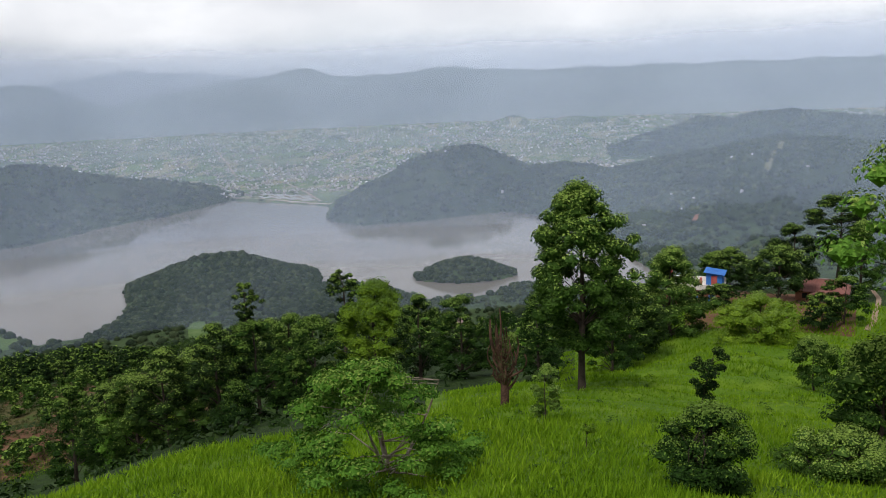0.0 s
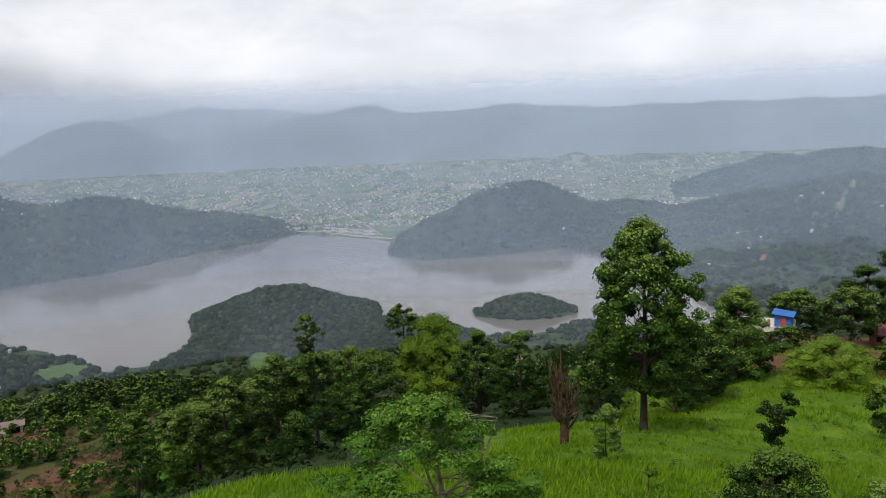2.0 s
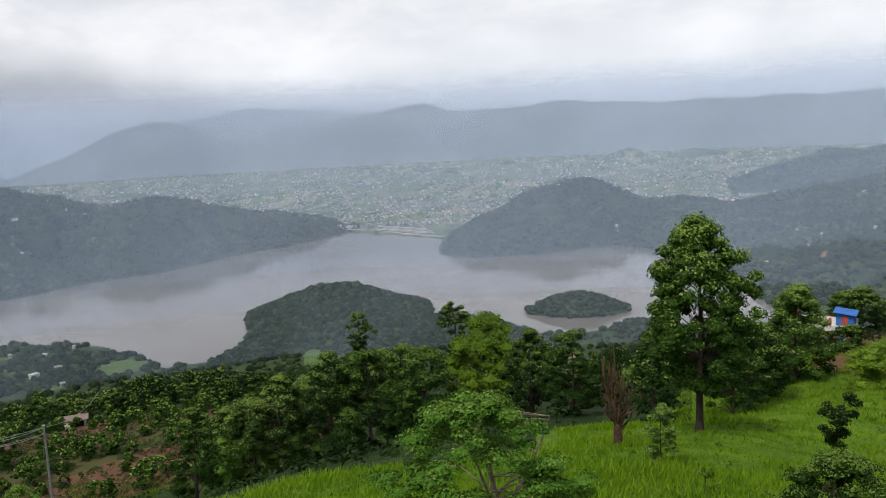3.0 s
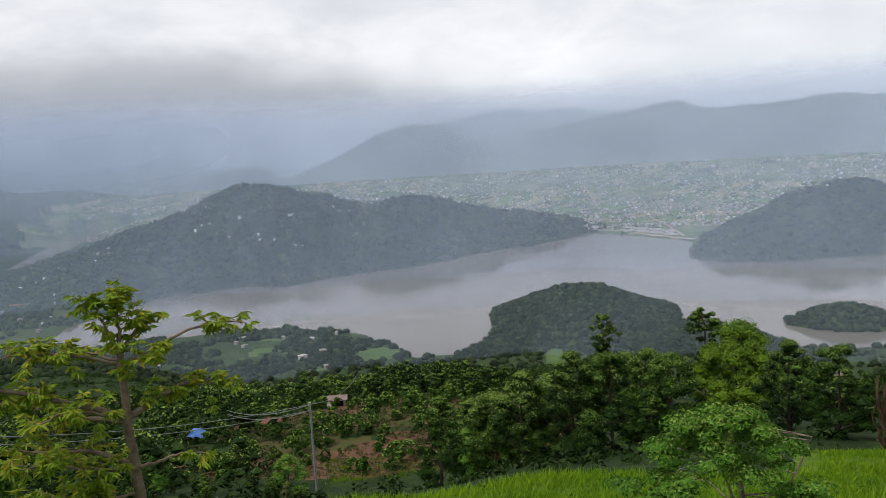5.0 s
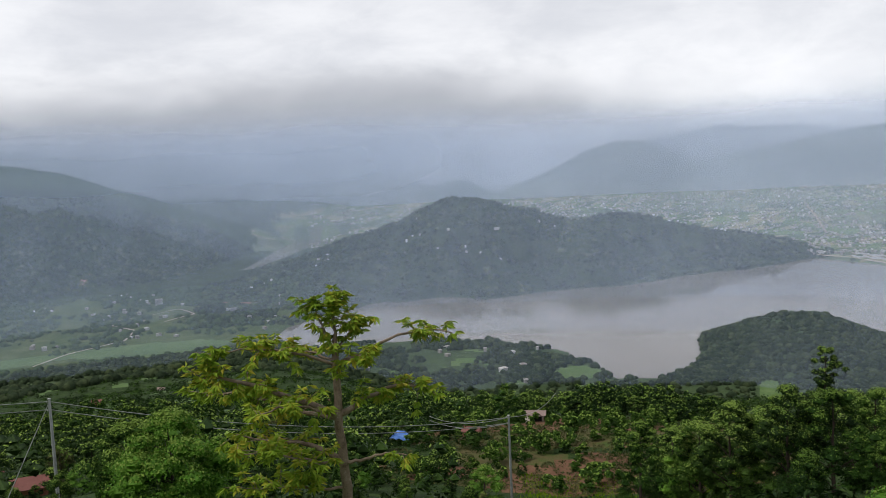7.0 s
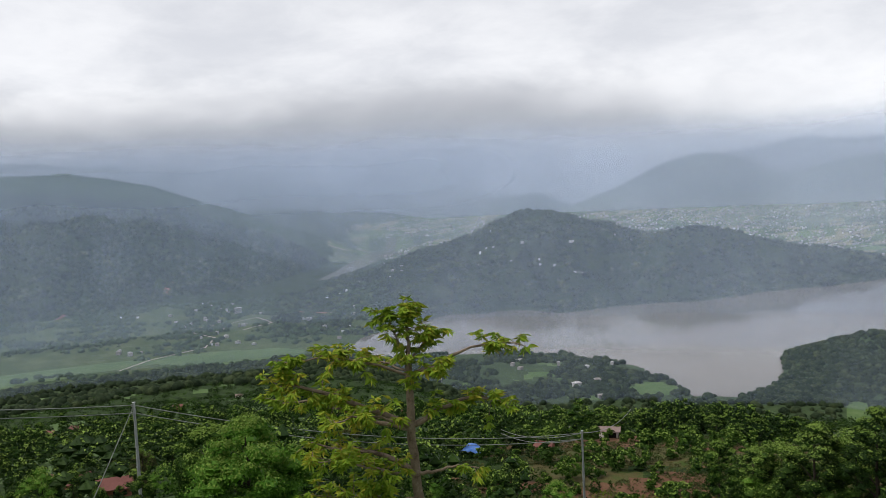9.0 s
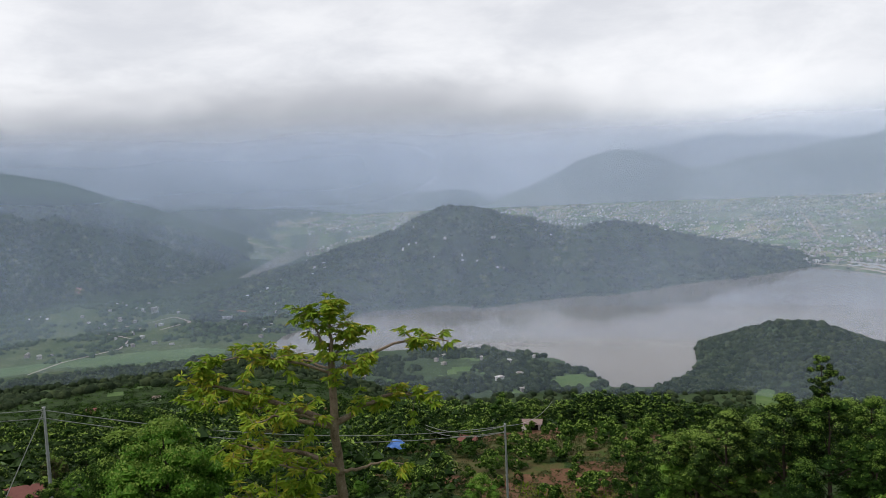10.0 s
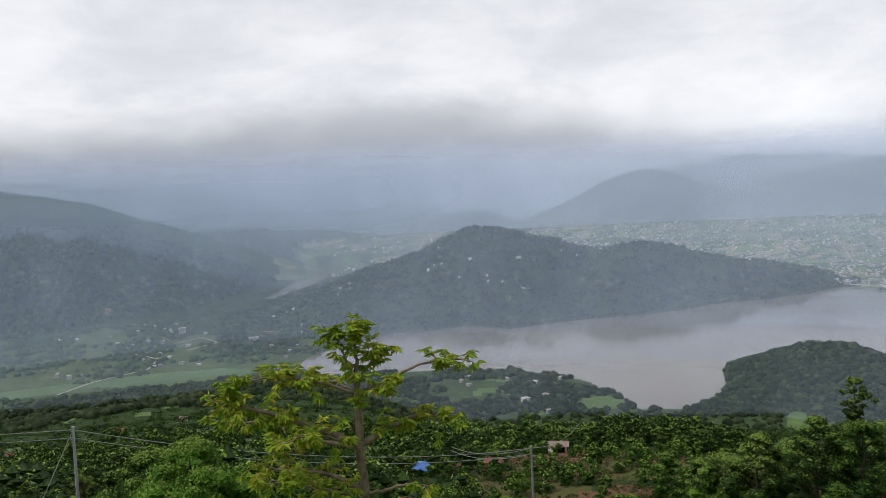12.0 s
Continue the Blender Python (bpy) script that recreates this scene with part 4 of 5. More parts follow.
def thicket(name, seed, count, az, r, material, label, clear, low=3.5, high=7.5):
    """Crowns of trees that stand too close to count, as one thing."""
    rng = np.random.default_rng(seed)
    a = rng.uniform(*az, count)
    d = np.sqrt(rng.uniform(r[0] ** 2, r[1] ** 2, count))
    x, y = d * np.sin(np.radians(a)), d * np.cos(np.radians(a))
    ok = clear(x, y, a, d) & (wooded(x, y, a, d) if low > 3 else True)
    x, y, a, d = x[ok], y[ok], a[ok], d[ok]
    z = ground_height(x, y)
    most = np.interp(a, [-80, -60, -50, -31, -26, -22, -18, -10, -5, 2, 8, 14, 34], [-12.2, -13.2, -14.0, -14.0, -13.9, -14.9, -15.7, -15.4, -14.4, -14.8, -14.4, -13.2, -11.6]) - rng.uniform(0, 1.6, len(x))
    most = np.where((a > -67) & (a < -34) & (d < 82), np.minimum(most, np.interp(a, [-66, -35], [-13.4, -19.0])), most)
    tall = np.clip(EYE + d * np.tan(np.radians(most)) - z, min(low, 1.5), rng.uniform(low, high, len(x)))
    wide = tall * rng.uniform(0.28, 0.42, len(x)) * (1 if low > 3 else 1.4)
    pick = np.repeat(np.arange(len(x)), 13)
    u, turn = rng.uniform(0.12, 1, len(pick)), rng.uniform(0, 2 * np.pi, len(pick))
    out = wide[pick] * np.interp(u, *PROFILE["round"]) * rng.uniform(0.3, 1, len(pick)) ** 0.5
    centre = np.stack([x[pick] + out * np.cos(turn), y[pick] + out * np.sin(turn), z[pick] + u * tall[pick] * 0.95], 1)
    size = wide[pick] * 0.42 * rng.uniform(0.7, 1.2, len(pick))
    p2 = np.repeat(np.arange(len(pick)), 22)
    way = unit(rng.normal(size=(len(p2), 3)))
    way[:, 2] = np.where(way[:, 2] < -0.3, -way[:, 2], way[:, 2])
    rad = rng.uniform(0.5, 1, (len(p2), 1))
    pos = centre[p2] + way * size[p2][:, None] * rad * np.array([1, 1, 0.75])
    turned = unit(way + np.array([0, 0, 0.35]) + rng.normal(0, 0.22, way.shape))
    along = unit(unit(np.cross(turned, rng.normal(size=way.shape))) + way * 0.5 - np.array([0, 0, 0.2]))
    leaf = (0.20 + 0.0019 * d[pick][p2])[:, None]
    cards = leaves(rng, pos - along * leaf * 0.4, along, leaf, leaf * 0.65, faces=turned)
    # Pale leaves on the crown tops imitate light falling from the sky.
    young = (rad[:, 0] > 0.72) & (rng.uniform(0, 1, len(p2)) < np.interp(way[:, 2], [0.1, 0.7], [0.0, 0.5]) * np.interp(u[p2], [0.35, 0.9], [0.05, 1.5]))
    me = leafy_mesh(name, cards, cores(centre, size * 0.95), [material, LEAF_SHOOT_TOPLIT])
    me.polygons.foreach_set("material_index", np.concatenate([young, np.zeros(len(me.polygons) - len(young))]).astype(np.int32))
    tagged(new(name, me), label, "trees", kind="stuff")


thicket("dark_thicket", 81, 170, (-23, 17), (56, 230), LEAF_DARK, "close dark green wood below the meadow", lambda x, y, a, d: ~((a > -9) & (a < -1) & (d < 76)) & ~((a < -15.5) & (d < 136)))
thicket("green_thicket", 82, 70, (-32, 17), (130, 250), LEAF_DARK, "close mixed green wood below the meadow", lambda x, y, a, d: ~((a > -9) & (a < -1) & (d < 76)))
thicket("lower_western_thicket", 86, 420, (-80, -34), (110, 420), LEAF_MID, "close mixed green wood down the western slope", lambda x, y, a, d: (d > 145) | (a < -40))
thicket("western_thicket", 83, 420, (-80, -30), (46, 330), LEAF_DARK, "close dark green wood on the western slope", lambda x, y, a, d: (d > 140) | (a < -36.5))
thicket("terrace_bushes", 87, 230, (-47, -15), (84, 152), LEAF_MID, "round green bushes on old terraces", lambda x, y, a, d: wavy(x, y, 9, 4) > -0.5, 1.0, 2.8)
thicket("far_terrace_wood", 88, 90, (-31, -20), (134, 182), LEAF_DARK, "close dark green wood beyond the old terraces", lambda x, y, a, d: d > 133)
strewn_leaves("terrace_shrubs", 84, 160, (-46, -21), (84, 150), 0.95, lambda x, y, a, d: wavy(x, y, 7, 4) > -0.4, 120, 0.2, LEAF_MID, "small green shrubs on old terraces", "bushes")
strewn_leaves("dry_grass", 85, 6000, (-44, -15), (84, 150), 0.35, lambda x, y, a, d: wavy(x, y, 9, 6) > -0.3, 10, 0.26, LEAF_BROWN, "dry brownish grass on old terraces", "grass")
strewn_leaves("meadow_weeds", 72, 420, (-30, 36), (17, 90), 0.28, lambda x, y, a, d: ~wooded(x, y, a, d) & (d < 92), 22, 0.11, LEAF_MID, "small leafy weeds scattered over the meadow", "weeds")


def grass_tufts():
    rng = np.random.default_rng(73)
    count = 34000
    a = rng.uniform(-34, 37, count)
    d = 15 + 80 * rng.uniform(0, 1, count) ** 1.25
    x, y = d * np.sin(np.radians(a)), d * np.cos(np.radians(a))
    ok = ~wooded(x, y, a, d) & (d < 94)
    x, y, d = x[ok], y[ok], d[ok]
    tall = 0.28 + 0.20 * wavy(x, y, 5, 2) + 0.16 * wavy(x, y, 1.7, 5)
    pick = np.repeat(np.arange(len(x)), 5)
    spread = rng.normal(0, 0.16, (len(pick), 2)) * (1 + d[pick] / 60)[:, None]
    px, py = x[pick] + spread[:, 0], y[pick] + spread[:, 1]
    pos = np.stack([px, py, ground_height(px, py) - 0.04], 1)
    way = unit(np.stack([rng.normal(0, 0.42, len(pick)) + 0.12, rng.normal(0, 0.42, len(pick)), np.ones(len(pick))], 1))
    v, f = leaves(rng, pos, way, np.clip(tall[pick], 0.12, 0.7)[:, None] * 1.0, (0.018 + 0.0008 * d[pick])[:, None], 0.1)
    tagged(new("meadow_grass", mesh_of("meadow_grass", v, f, BLADES)), "tall bright yellow-green meadow grass on the spur", "grass", kind="stuff")


grass_tufts()


# ---- things among the trees ----
PLASTER = surface("whitewashed_wall", ((0.42, 0.38, 0.34), (0.6, 0.56, 0.52), (0.72, 0.69, 0.65)), 0.8, 0.9, 0.02, 8.0)
BRICK = surface("mud_brick_wall", ((0.16, 0.07, 0.045), (0.25, 0.11, 0.07), (0.33, 0.17, 0.12)), 0.9, 0.95, 0.03, 9.0)
RED_TIN = surface("rusty_red_tin", ((0.09, 0.036, 0.03), (0.135, 0.052, 0.043), (0.18, 0.08, 0.066)), 0.7, 0.6, 0.01, 5.0)
BLUE_TIN = surface("blue_tin", ((0.025, 0.10, 0.32), (0.035, 0.14, 0.42), (0.06, 0.20, 0.50)), 0.7, 0.5, 0.01, 5.0)
PINK_SLATE = surface("pinkish_slate", ((0.13, 0.09, 0.082), (0.19, 0.14, 0.125), (0.25, 0.19, 0.175)), 0.9, 0.9, 0.02, 7.0)
RED_PAINT = surface("red_paint", ((0.25, 0.05, 0.05), (0.36, 0.08, 0.07), (0.44, 0.14, 0.12)), 2.0, 0.7)
# Near-black panels put the shade inside doorways and windows into their colour.
INDOOR_SHADE = surface("painted_indoor_shade", ((0.008, 0.008, 0.008), (0.015, 0.014, 0.013), (0.025, 0.022, 0.02)), 1.0, 0.9)
CONCRETE = surface("grey_concrete", ((0.26, 0.26, 0.25), (0.36, 0.36, 0.35), (0.46, 0.46, 0.45)), 1.5, 0.9, 0.01, 10.0)
STEEL = surface("galvanised_steel", ((0.30, 0.31, 0.32), (0.38, 0.39, 0.40), (0.46, 0.47, 0.48)), 3.0, 0.45, metal=0.6)
CABLE = surface("grey_cable", ((0.13, 0.14, 0.13), (0.19, 0.20, 0.19), (0.26, 0.27, 0.26)), 3.0, 0.6)
DIRT = surface("dirt_track", ((0.15, 0.095, 0.06), (0.21, 0.14, 0.095), (0.27, 0.20, 0.145)), 0.4, 0.95, 0.05, 4.0)
PALE_ROAD = surface("pale_dirt_road", ((0.22, 0.18, 0.14), (0.28, 0.24, 0.19), (0.36, 0.32, 0.26)), 0.02, 1.0, spec=0.0)
CLEARED = surface("cleared_ground", ((0.06, 0.07, 0.035), (0.085, 0.09, 0.05), (0.12, 0.12, 0.07)), 0.03, 1.0, spec=0.0)
BARE_SOIL = surface("bare_red_soil", ((0.13, 0.065, 0.042), (0.17, 0.085, 0.055), (0.22, 0.12, 0.08)), 0.05, 1.0, spec=0.0)
FAR_WALL = surface("pale_wall", ((0.20, 0.185, 0.175), (0.29, 0.275, 0.265), (0.58, 0.57, 0.56)), 0.02, 1.0, vary=0.0, island=True, spec=0.0)
FAR_ROOF = surface("village_roof", ((0.16, 0.12, 0.10), (0.30, 0.28, 0.26), (0.58, 0.57, 0.56)), 0.02, 1.0, vary=0.0, island=True, spec=0.0)
TARP = surface("blue_tarpaulin", ((0.03, 0.08, 0.24), (0.05, 0.13, 0.36), (0.14, 0.24, 0.48)), 0.9, 0.6, 0.08, 2.0)


def bevel_box(sx, sy, sz, z0=0.0, x=0.0, y=0.0, bevel=0.03):
    bm = bmesh.new()
    bmesh.ops.create_cube(bm, size=1.0, matrix=Matrix.Translation((x, y, z0 + sz / 2)) @ Matrix.Diagonal((sx, sy, sz, 1)))
    if bevel:
        bmesh.ops.bevel(bm, geom=bm.edges[:], offset=bevel, segments=1, affect="EDGES")
    return bm


def piece(name, bm, material, parent, label=""):
    me = bpy.data.meshes.new(name)
    bm.to_mesh(me)
    bm.free()
    me.materials.append(material)
    return part(name, me, parent, label)


def prism(section, length, thick=0.0):
    """A solid with a section in x and z, drawn along y."""
    bm = bmesh.new()
    a = [bm.verts.new((x, -length / 2, z)) for x, z in section]
    b = [bm.verts.new((x, length / 2, z)) for x, z in section]
    bm.faces.new(a)
    bm.faces.new(b[::-1])
    for i in range(len(a)):
        j = (i + 1) % len(a)
        bm.faces.new((a[j], a[i], b[i], b[j]))
    bmesh.ops.recalc_face_normals(bm, faces=bm.faces[:])
    return bm


def ribbed_sheet(wide, long, ribs, depth=0.03, thick=0.03):
    """Corrugated roofing, its ribs running along x, with a lower side."""
    n_ = ribs * 2 + 1
    ys = np.linspace(-long / 2, long / 2, n_)
    top = np.where(np.arange(n_) % 2, depth, 0.0)
    bm = bmesh.new()
    rows = []
    for sx in (-wide / 2, wide / 2):
        rows.append([bm.verts.new((sx, y, z)) for y, z in zip(ys, top)])
        rows.append([bm.verts.new((sx, y, z - thick)) for y, z in zip(ys, top)])
    for i in range(n_ - 1):
        bm.faces.new((rows[0][i], rows[2][i], rows[2][i + 1], rows[0][i + 1]))
        bm.faces.new((rows[1][i + 1], rows[3][i + 1], rows[3][i], rows[1][i]))
        bm.faces.new((rows[0][i + 1], rows[1][i + 1], rows[1][i], rows[0][i]))
        bm.faces.new((rows[2][i], rows[3][i], rows[3][i + 1], rows[2][i + 1]))
    return bm


def tilt(ob, x, y, z, rx=0, ry=0, rz=0):
    ob.matrix_basis = pose(x, y, z, rx, ry, rz)
    return ob


def blue_house():
    hub = new("terrace_house")
    piece("wall", bevel_box(6.4, 4.2, 2.7, -0.5), BRICK, hub)
    piece("terrace_roof", bevel_box(6.9, 4.6, 0.22, 2.2), PLASTER, hub, "whitewashed flat roof terrace")
    for x, y, w, l in ((0, -2.2, 6.9, 0.16), (0, 2.2, 6.9, 0.16), (-3.35, 0, 0.16, 4.2)):
        piece("parapet", bevel_box(w, l, 0.5, 2.42, x, y), PLASTER, hub)
    for x, y in ((-3.2, -2.1), (-1.1, -2.1), (0.9, -2.1), (-3.2, 2.1), (-1.1, 2.1)):
        piece("post", bevel_box(0.28, 0.28, 0.85, 2.92, x, y), RED_PAINT, hub, "red painted post")
    shed = piece("shed", bevel_box(1.9, 2.6, 1.5, 2.42, 2.3, 0.5), BLUE_TIN, hub, "blue tin rooftop shed")
    piece("door", bevel_box(0.7, 0.06, 1.3, 2.45, 2.3, -0.83), RED_PAINT, shed)
    tilt(piece("shed_roof", ribbed_sheet(2.5, 3.3, 12), BLUE_TIN, hub, "blue corrugated tin roof"), 2.3, 0.5, 4.05, 0, 7, 0)
    for x in (-2.2, 0.2, 2.2):
        piece("window", bevel_box(0.8, 0.1, 0.9, 0.7, x, -2.11), BLUE_TIN, hub, "blue shuttered window")
    piece("support_post", bevel_box(0.3, 0.3, 3.0, -0.5, -0.6, -3.0), CONCRETE, hub, "grey concrete post")
    return tagged(hub, "brick house with white roof terrace and blue tin shed", "house")


def red_house():
    hub = new("red_roof_house")
    piece("wall", bevel_box(7.2, 5.0, 2.5, -0.4), BRICK, hub)
    bm = bmesh.new()
    v = [bm.verts.new(c) for c in ((-4.2, -3.2, 2.0), (4.2, -3.2, 2.0), (4.2, 3.2, 2.0), (-4.2, 3.2, 2.0), (-2.0, 0, 3.5), (2.0, 0, 3.5))]
    for f in ((0, 1, 5, 4), (1, 2, 5), (2, 3, 4, 5), (3, 0, 4), (3, 2, 1, 0)):
        bm.faces.new([v[i] for i in f])
    roof = piece("roof", bm, RED_TIN, hub, "rusty red hipped tin roof")
    for k in range(-11, 12):
        x = k * 0.36
        reach = 1 if abs(x) < 2 else (4.2 - abs(x)) / 2.2
        if reach > 0.1:
            line = np.array([[x, -3.2, 2.03], [x, -3.2 + 3.2 * reach, 2.03 + 1.5 * reach]])
            w, f = tube(line, [0.03, 0.03], 4)
            part("seam", mesh_of("seam", w, f, RED_TIN), roof)
    w, f = tube([[-2.0, 0, 3.52], [2.0, 0, 3.52]], [0.09, 0.09], 6)
    part("ridge_cap", mesh_of("ridge_cap", w, f, PINK_SLATE), roof)
    porch = piece("porch_roof", prism([(-2.0, 1.75), (0, 2.55), (2.0, 1.75), (2.0, 1.68), (-2.0, 1.68)], 2.4), RED_TIN, hub, "small gabled porch roof")
    tilt(porch, 0.6, -3.6, 0.0)
    for x in (-1.2, 2.4):
        piece("porch_post", bevel_box(0.16, 0.16, 2.1, -0.4, x, -4.6), BARK, hub)
    piece("door", bevel_box(1.0, 0.1, 1.9, -0.2, 0.6, -2.52), INDOOR_SHADE, hub)
    for x in (-2.2, 2.6):
        piece("window", bevel_box(0.8, 0.1, 0.8, 0.8, x, -2.52), INDOOR_SHADE, hub)
    return tagged(hub, "low brick house with a rusty red hipped roof", "house")


def hut():
    hub = new("stone_hut")
    piece("wall", bevel_box(4.6, 3.6, 2.3, -0.5), PLASTER, hub)
    piece("front_wall", bevel_box(1.2, 0.25, 2.2, -0.4, -1.8, -2.6), PLASTER, hub)
    # A dark panel on the solid wall paints the shaded interior.
    piece("opening", bevel_box(2.6, 0.08, 1.7, 0.0, 0.5, -1.83), INDOOR_SHADE, hub, "dark panel painting the shade of an open front")
    tilt(piece("roof", ribbed_sheet(5.8, 4.2, 12, 0.05, 0.06), PINK_SLATE, hub, "pinkish slate lean-to roof"), 0, -0.7, 2.3, 4, 0, 0)
    piece("plinth", bevel_box(5.6, 5.2, 0.6, -1.0, 0, -0.6), BRICK, hub, "reddish stone plinth")
    for x in (-2.4, 2.4):
        piece("post", bevel_box(0.16, 0.16, 1.9, -0.4, x, -2.5), BARK, hub)
    return tagged(hub, "small pale hut with pinkish slate roof among trees", "hut")


def cottage(roof_mat=None, wall_mat=None, label="small brick cottage with a red tin roof", size=1.0):
    hub = new("cottage")
    piece("wall", bevel_box(5.0, 3.6, 2.4, -0.4), wall_mat or BRICK, hub)
    piece("roof", prism([(-2.4, 1.8), (0, 3.1), (2.4, 1.8), (2.4, 1.72), (0, 3.0), (-2.4, 1.72)], 5.8), roof_mat or RED_TIN, hub).matrix_basis = pose(0, 0, 0.15, 0, 0, 90)
    piece("gable", prism([(-1.8, 1.9), (0, 2.9), (1.8, 1.9)], 4.9), wall_mat or BRICK, hub).matrix_basis = pose(0, 0, 0.1, 0, 0, 90)
    piece("door", bevel_box(0.8, 0.08, 1.7, -0.2, 0.3, -1.82), INDOOR_SHADE, hub)
    for x in (-1.5, 1.6):
        piece("window", bevel_box(0.6, 0.08, 0.7, 0.8, x, -1.82), INDOOR_SHADE, hub)
    return tagged(hub, label, "house", "cottages on the slope")


stand(blue_house(), 17.35, 94, -24, 0.9)
stand(red_house(), 25.2, 93, -30, 0.66)
stand(hut(), -33.0, 143, 30, 0.68)
first = stand(cottage(), -66.8, 96, 60, 0.7)
for az, r, turn, s in ((-70.8, 150, 30, 1.0), (-69.0, 118, 80, 0.9), (-70.4, 330, 40, 1.2), (-68.8, 345, 20, 1.1), (-62.5, 420, 60, 1.2), (-47.0, 250, 40, 1.1), (-37.5, 120, 15, 0.7)):
    x, y, z = spot(az, r)
    copy_thing(first, pose(x, y, z, 0, 0, turn) @ Matrix.Scale(s, 4))
pale = stand(cottage(PINK_SLATE, PLASTER, "small whitewashed cottage among the trees"), 0.8, 190, 30, 0.8)
for az, r, turn, s in ((-58.5, 520, 40, 1.0), (-35.2, 205, 50, 0.9)):
    x, y, z = spot(az, r)
    copy_thing(pale, pose(x, y, z, 0, 0, turn) @ Matrix.Scale(s, 4))


def tarp():
    n_ = 9
    g = np.linspace(-1, 1, n_)
    X, Y = np.meshgrid(g, g, indexing="ij")
    rng = np.random.default_rng(3)
    Z = 1.7 - 0.7 * X ** 2 + 0.15 * Y + rng.normal(0, 0.10, X.shape)
    v = np.stack([X * 1.5, Y * 1.1, Z], -1).reshape(-1, 3)
    i, j = np.meshgrid(np.arange(n_ - 1), np.arange(n_ - 1), indexing="ij")
    q = np.stack([i * n_ + j, (i + 1) * n_ + j, (i + 1) * n_ + j + 1, i * n_ + j + 1], -1).reshape(-1, 4)
    hub = new("tarpaulin_shelter")
    sheet = part("sheet", mesh_of("sheet", v, q, TARP, True), hub, "crumpled blue tarpaulin sheet")
    solid = sheet.modifiers.new("thickness", "SOLIDIFY")
    solid.thickness = 0.02
    for x in (-1.4, 1.4):
        for y in (-1.0, 1.0):
            piece("pole", bevel_box(0.07, 0.07, 1.15, -0.1, x, y, 0.01), BARK, hub)
    return tagged(hub, "crumpled blue tarpaulin shelter below the trees", "shelter")


stand(tarp(), -42.7, 110, 20)


# ---- power poles and lines ----
def power_pole(tall):
    hub = new("power_pole")
    v, f = tube([[0, 0, -0.4], [0, 0, tall * 0.5], [0, 0, tall]], [0.13, 0.11, 0.085], 10)
    part("pole", mesh_of("pole", v, f, STEEL, True), hub)
    piece("cap", bevel_box(0.2, 0.2, 0.06, tall, bevel=0.01), STEEL, hub)
    for z in (tall - 0.25, tall - 0.8):
        v, f = tube([[-0.10, 0, z], [-0.2, 0, z], [-0.2, 0, z + 0.14]], [0.02, 0.02, 0.05], 6)
        part("insulator", mesh_of("insulator", v, f, CONCRETE, True), hub)
    for z in (tall * 0.45, tall * 0.62):
        v, f = tube([[0, 0, z], [0, 0, z + 0.08]], [0.14, 0.14], 10)
        part("clamp", mesh_of("clamp", v, f, STEEL, True), hub)
    return tagged(hub, "grey steel power pole with insulators above the trees", "pole", "power poles")


stand(power_pole(8.2), -65.3, 60, 30)
stand(power_pole(8.8), -34.9, 75, 0)


def pole_top(az, r, tall):
    x, y, z = spot(az, r)
    return np.array([x, y, z + tall])


def cable(a, b, sag, label="thin grey power line hanging between poles"):
    t = np.linspace(0, 1, 25)[:, None]
    line = a * (1 - t) + b * t - np.array([0, 0, 1]) * (4 * t * (1 - t) * sag)
    v, f = tube(line, np.full(25, 0.03), 5)
    tagged(new("power_line", mesh_of("power_line", v, f, CABLE, True)), label, "cable", "power lines")


west_top, east_top = pole_top(-65.3, 60, 8.0), pole_top(-34.9, 75, 8.6)
beyond_w, beyond_e = pole_top(-110, 70, 9.0), pole_top(-31.5, 142, 5.0)
for drop in (0.0, 0.55):
    d = np.array([0, 0, drop])
    cable(west_top - d, east_top - d, 1.3)
    cable(beyond_w - d, west_top - d, 1.5)
    cable(east_top - d, pole_top(-40.5, 112, 4.0) - d, 0.8)
cable(east_top, beyond_e, 1.0)
cable(west_top, np.array(spot(-69, 57)), 0.0, "taut steel stay running to the ground")


# ---- the silk-cotton tree and the lopped tree ----
def palmate(rng, tips, ways, size, fingers=6):
    """Fans of drooping leaflets at the tips."""
    pick = np.repeat(np.arange(len(tips)), fingers)
    turn = np.tile(np.arange(fingers) * 2 * np.pi / fingers, len(tips)) + rng.uniform(0, 0.6, len(pick))
    w = unit(ways[pick] * 0.55 + np.stack([np.cos(turn), np.sin(turn), -0.6 + 0.25 * rng.normal(size=len(pick))], 1))
    return leaves(rng, tips[pick], w, size, size * 0.36, 0.12)


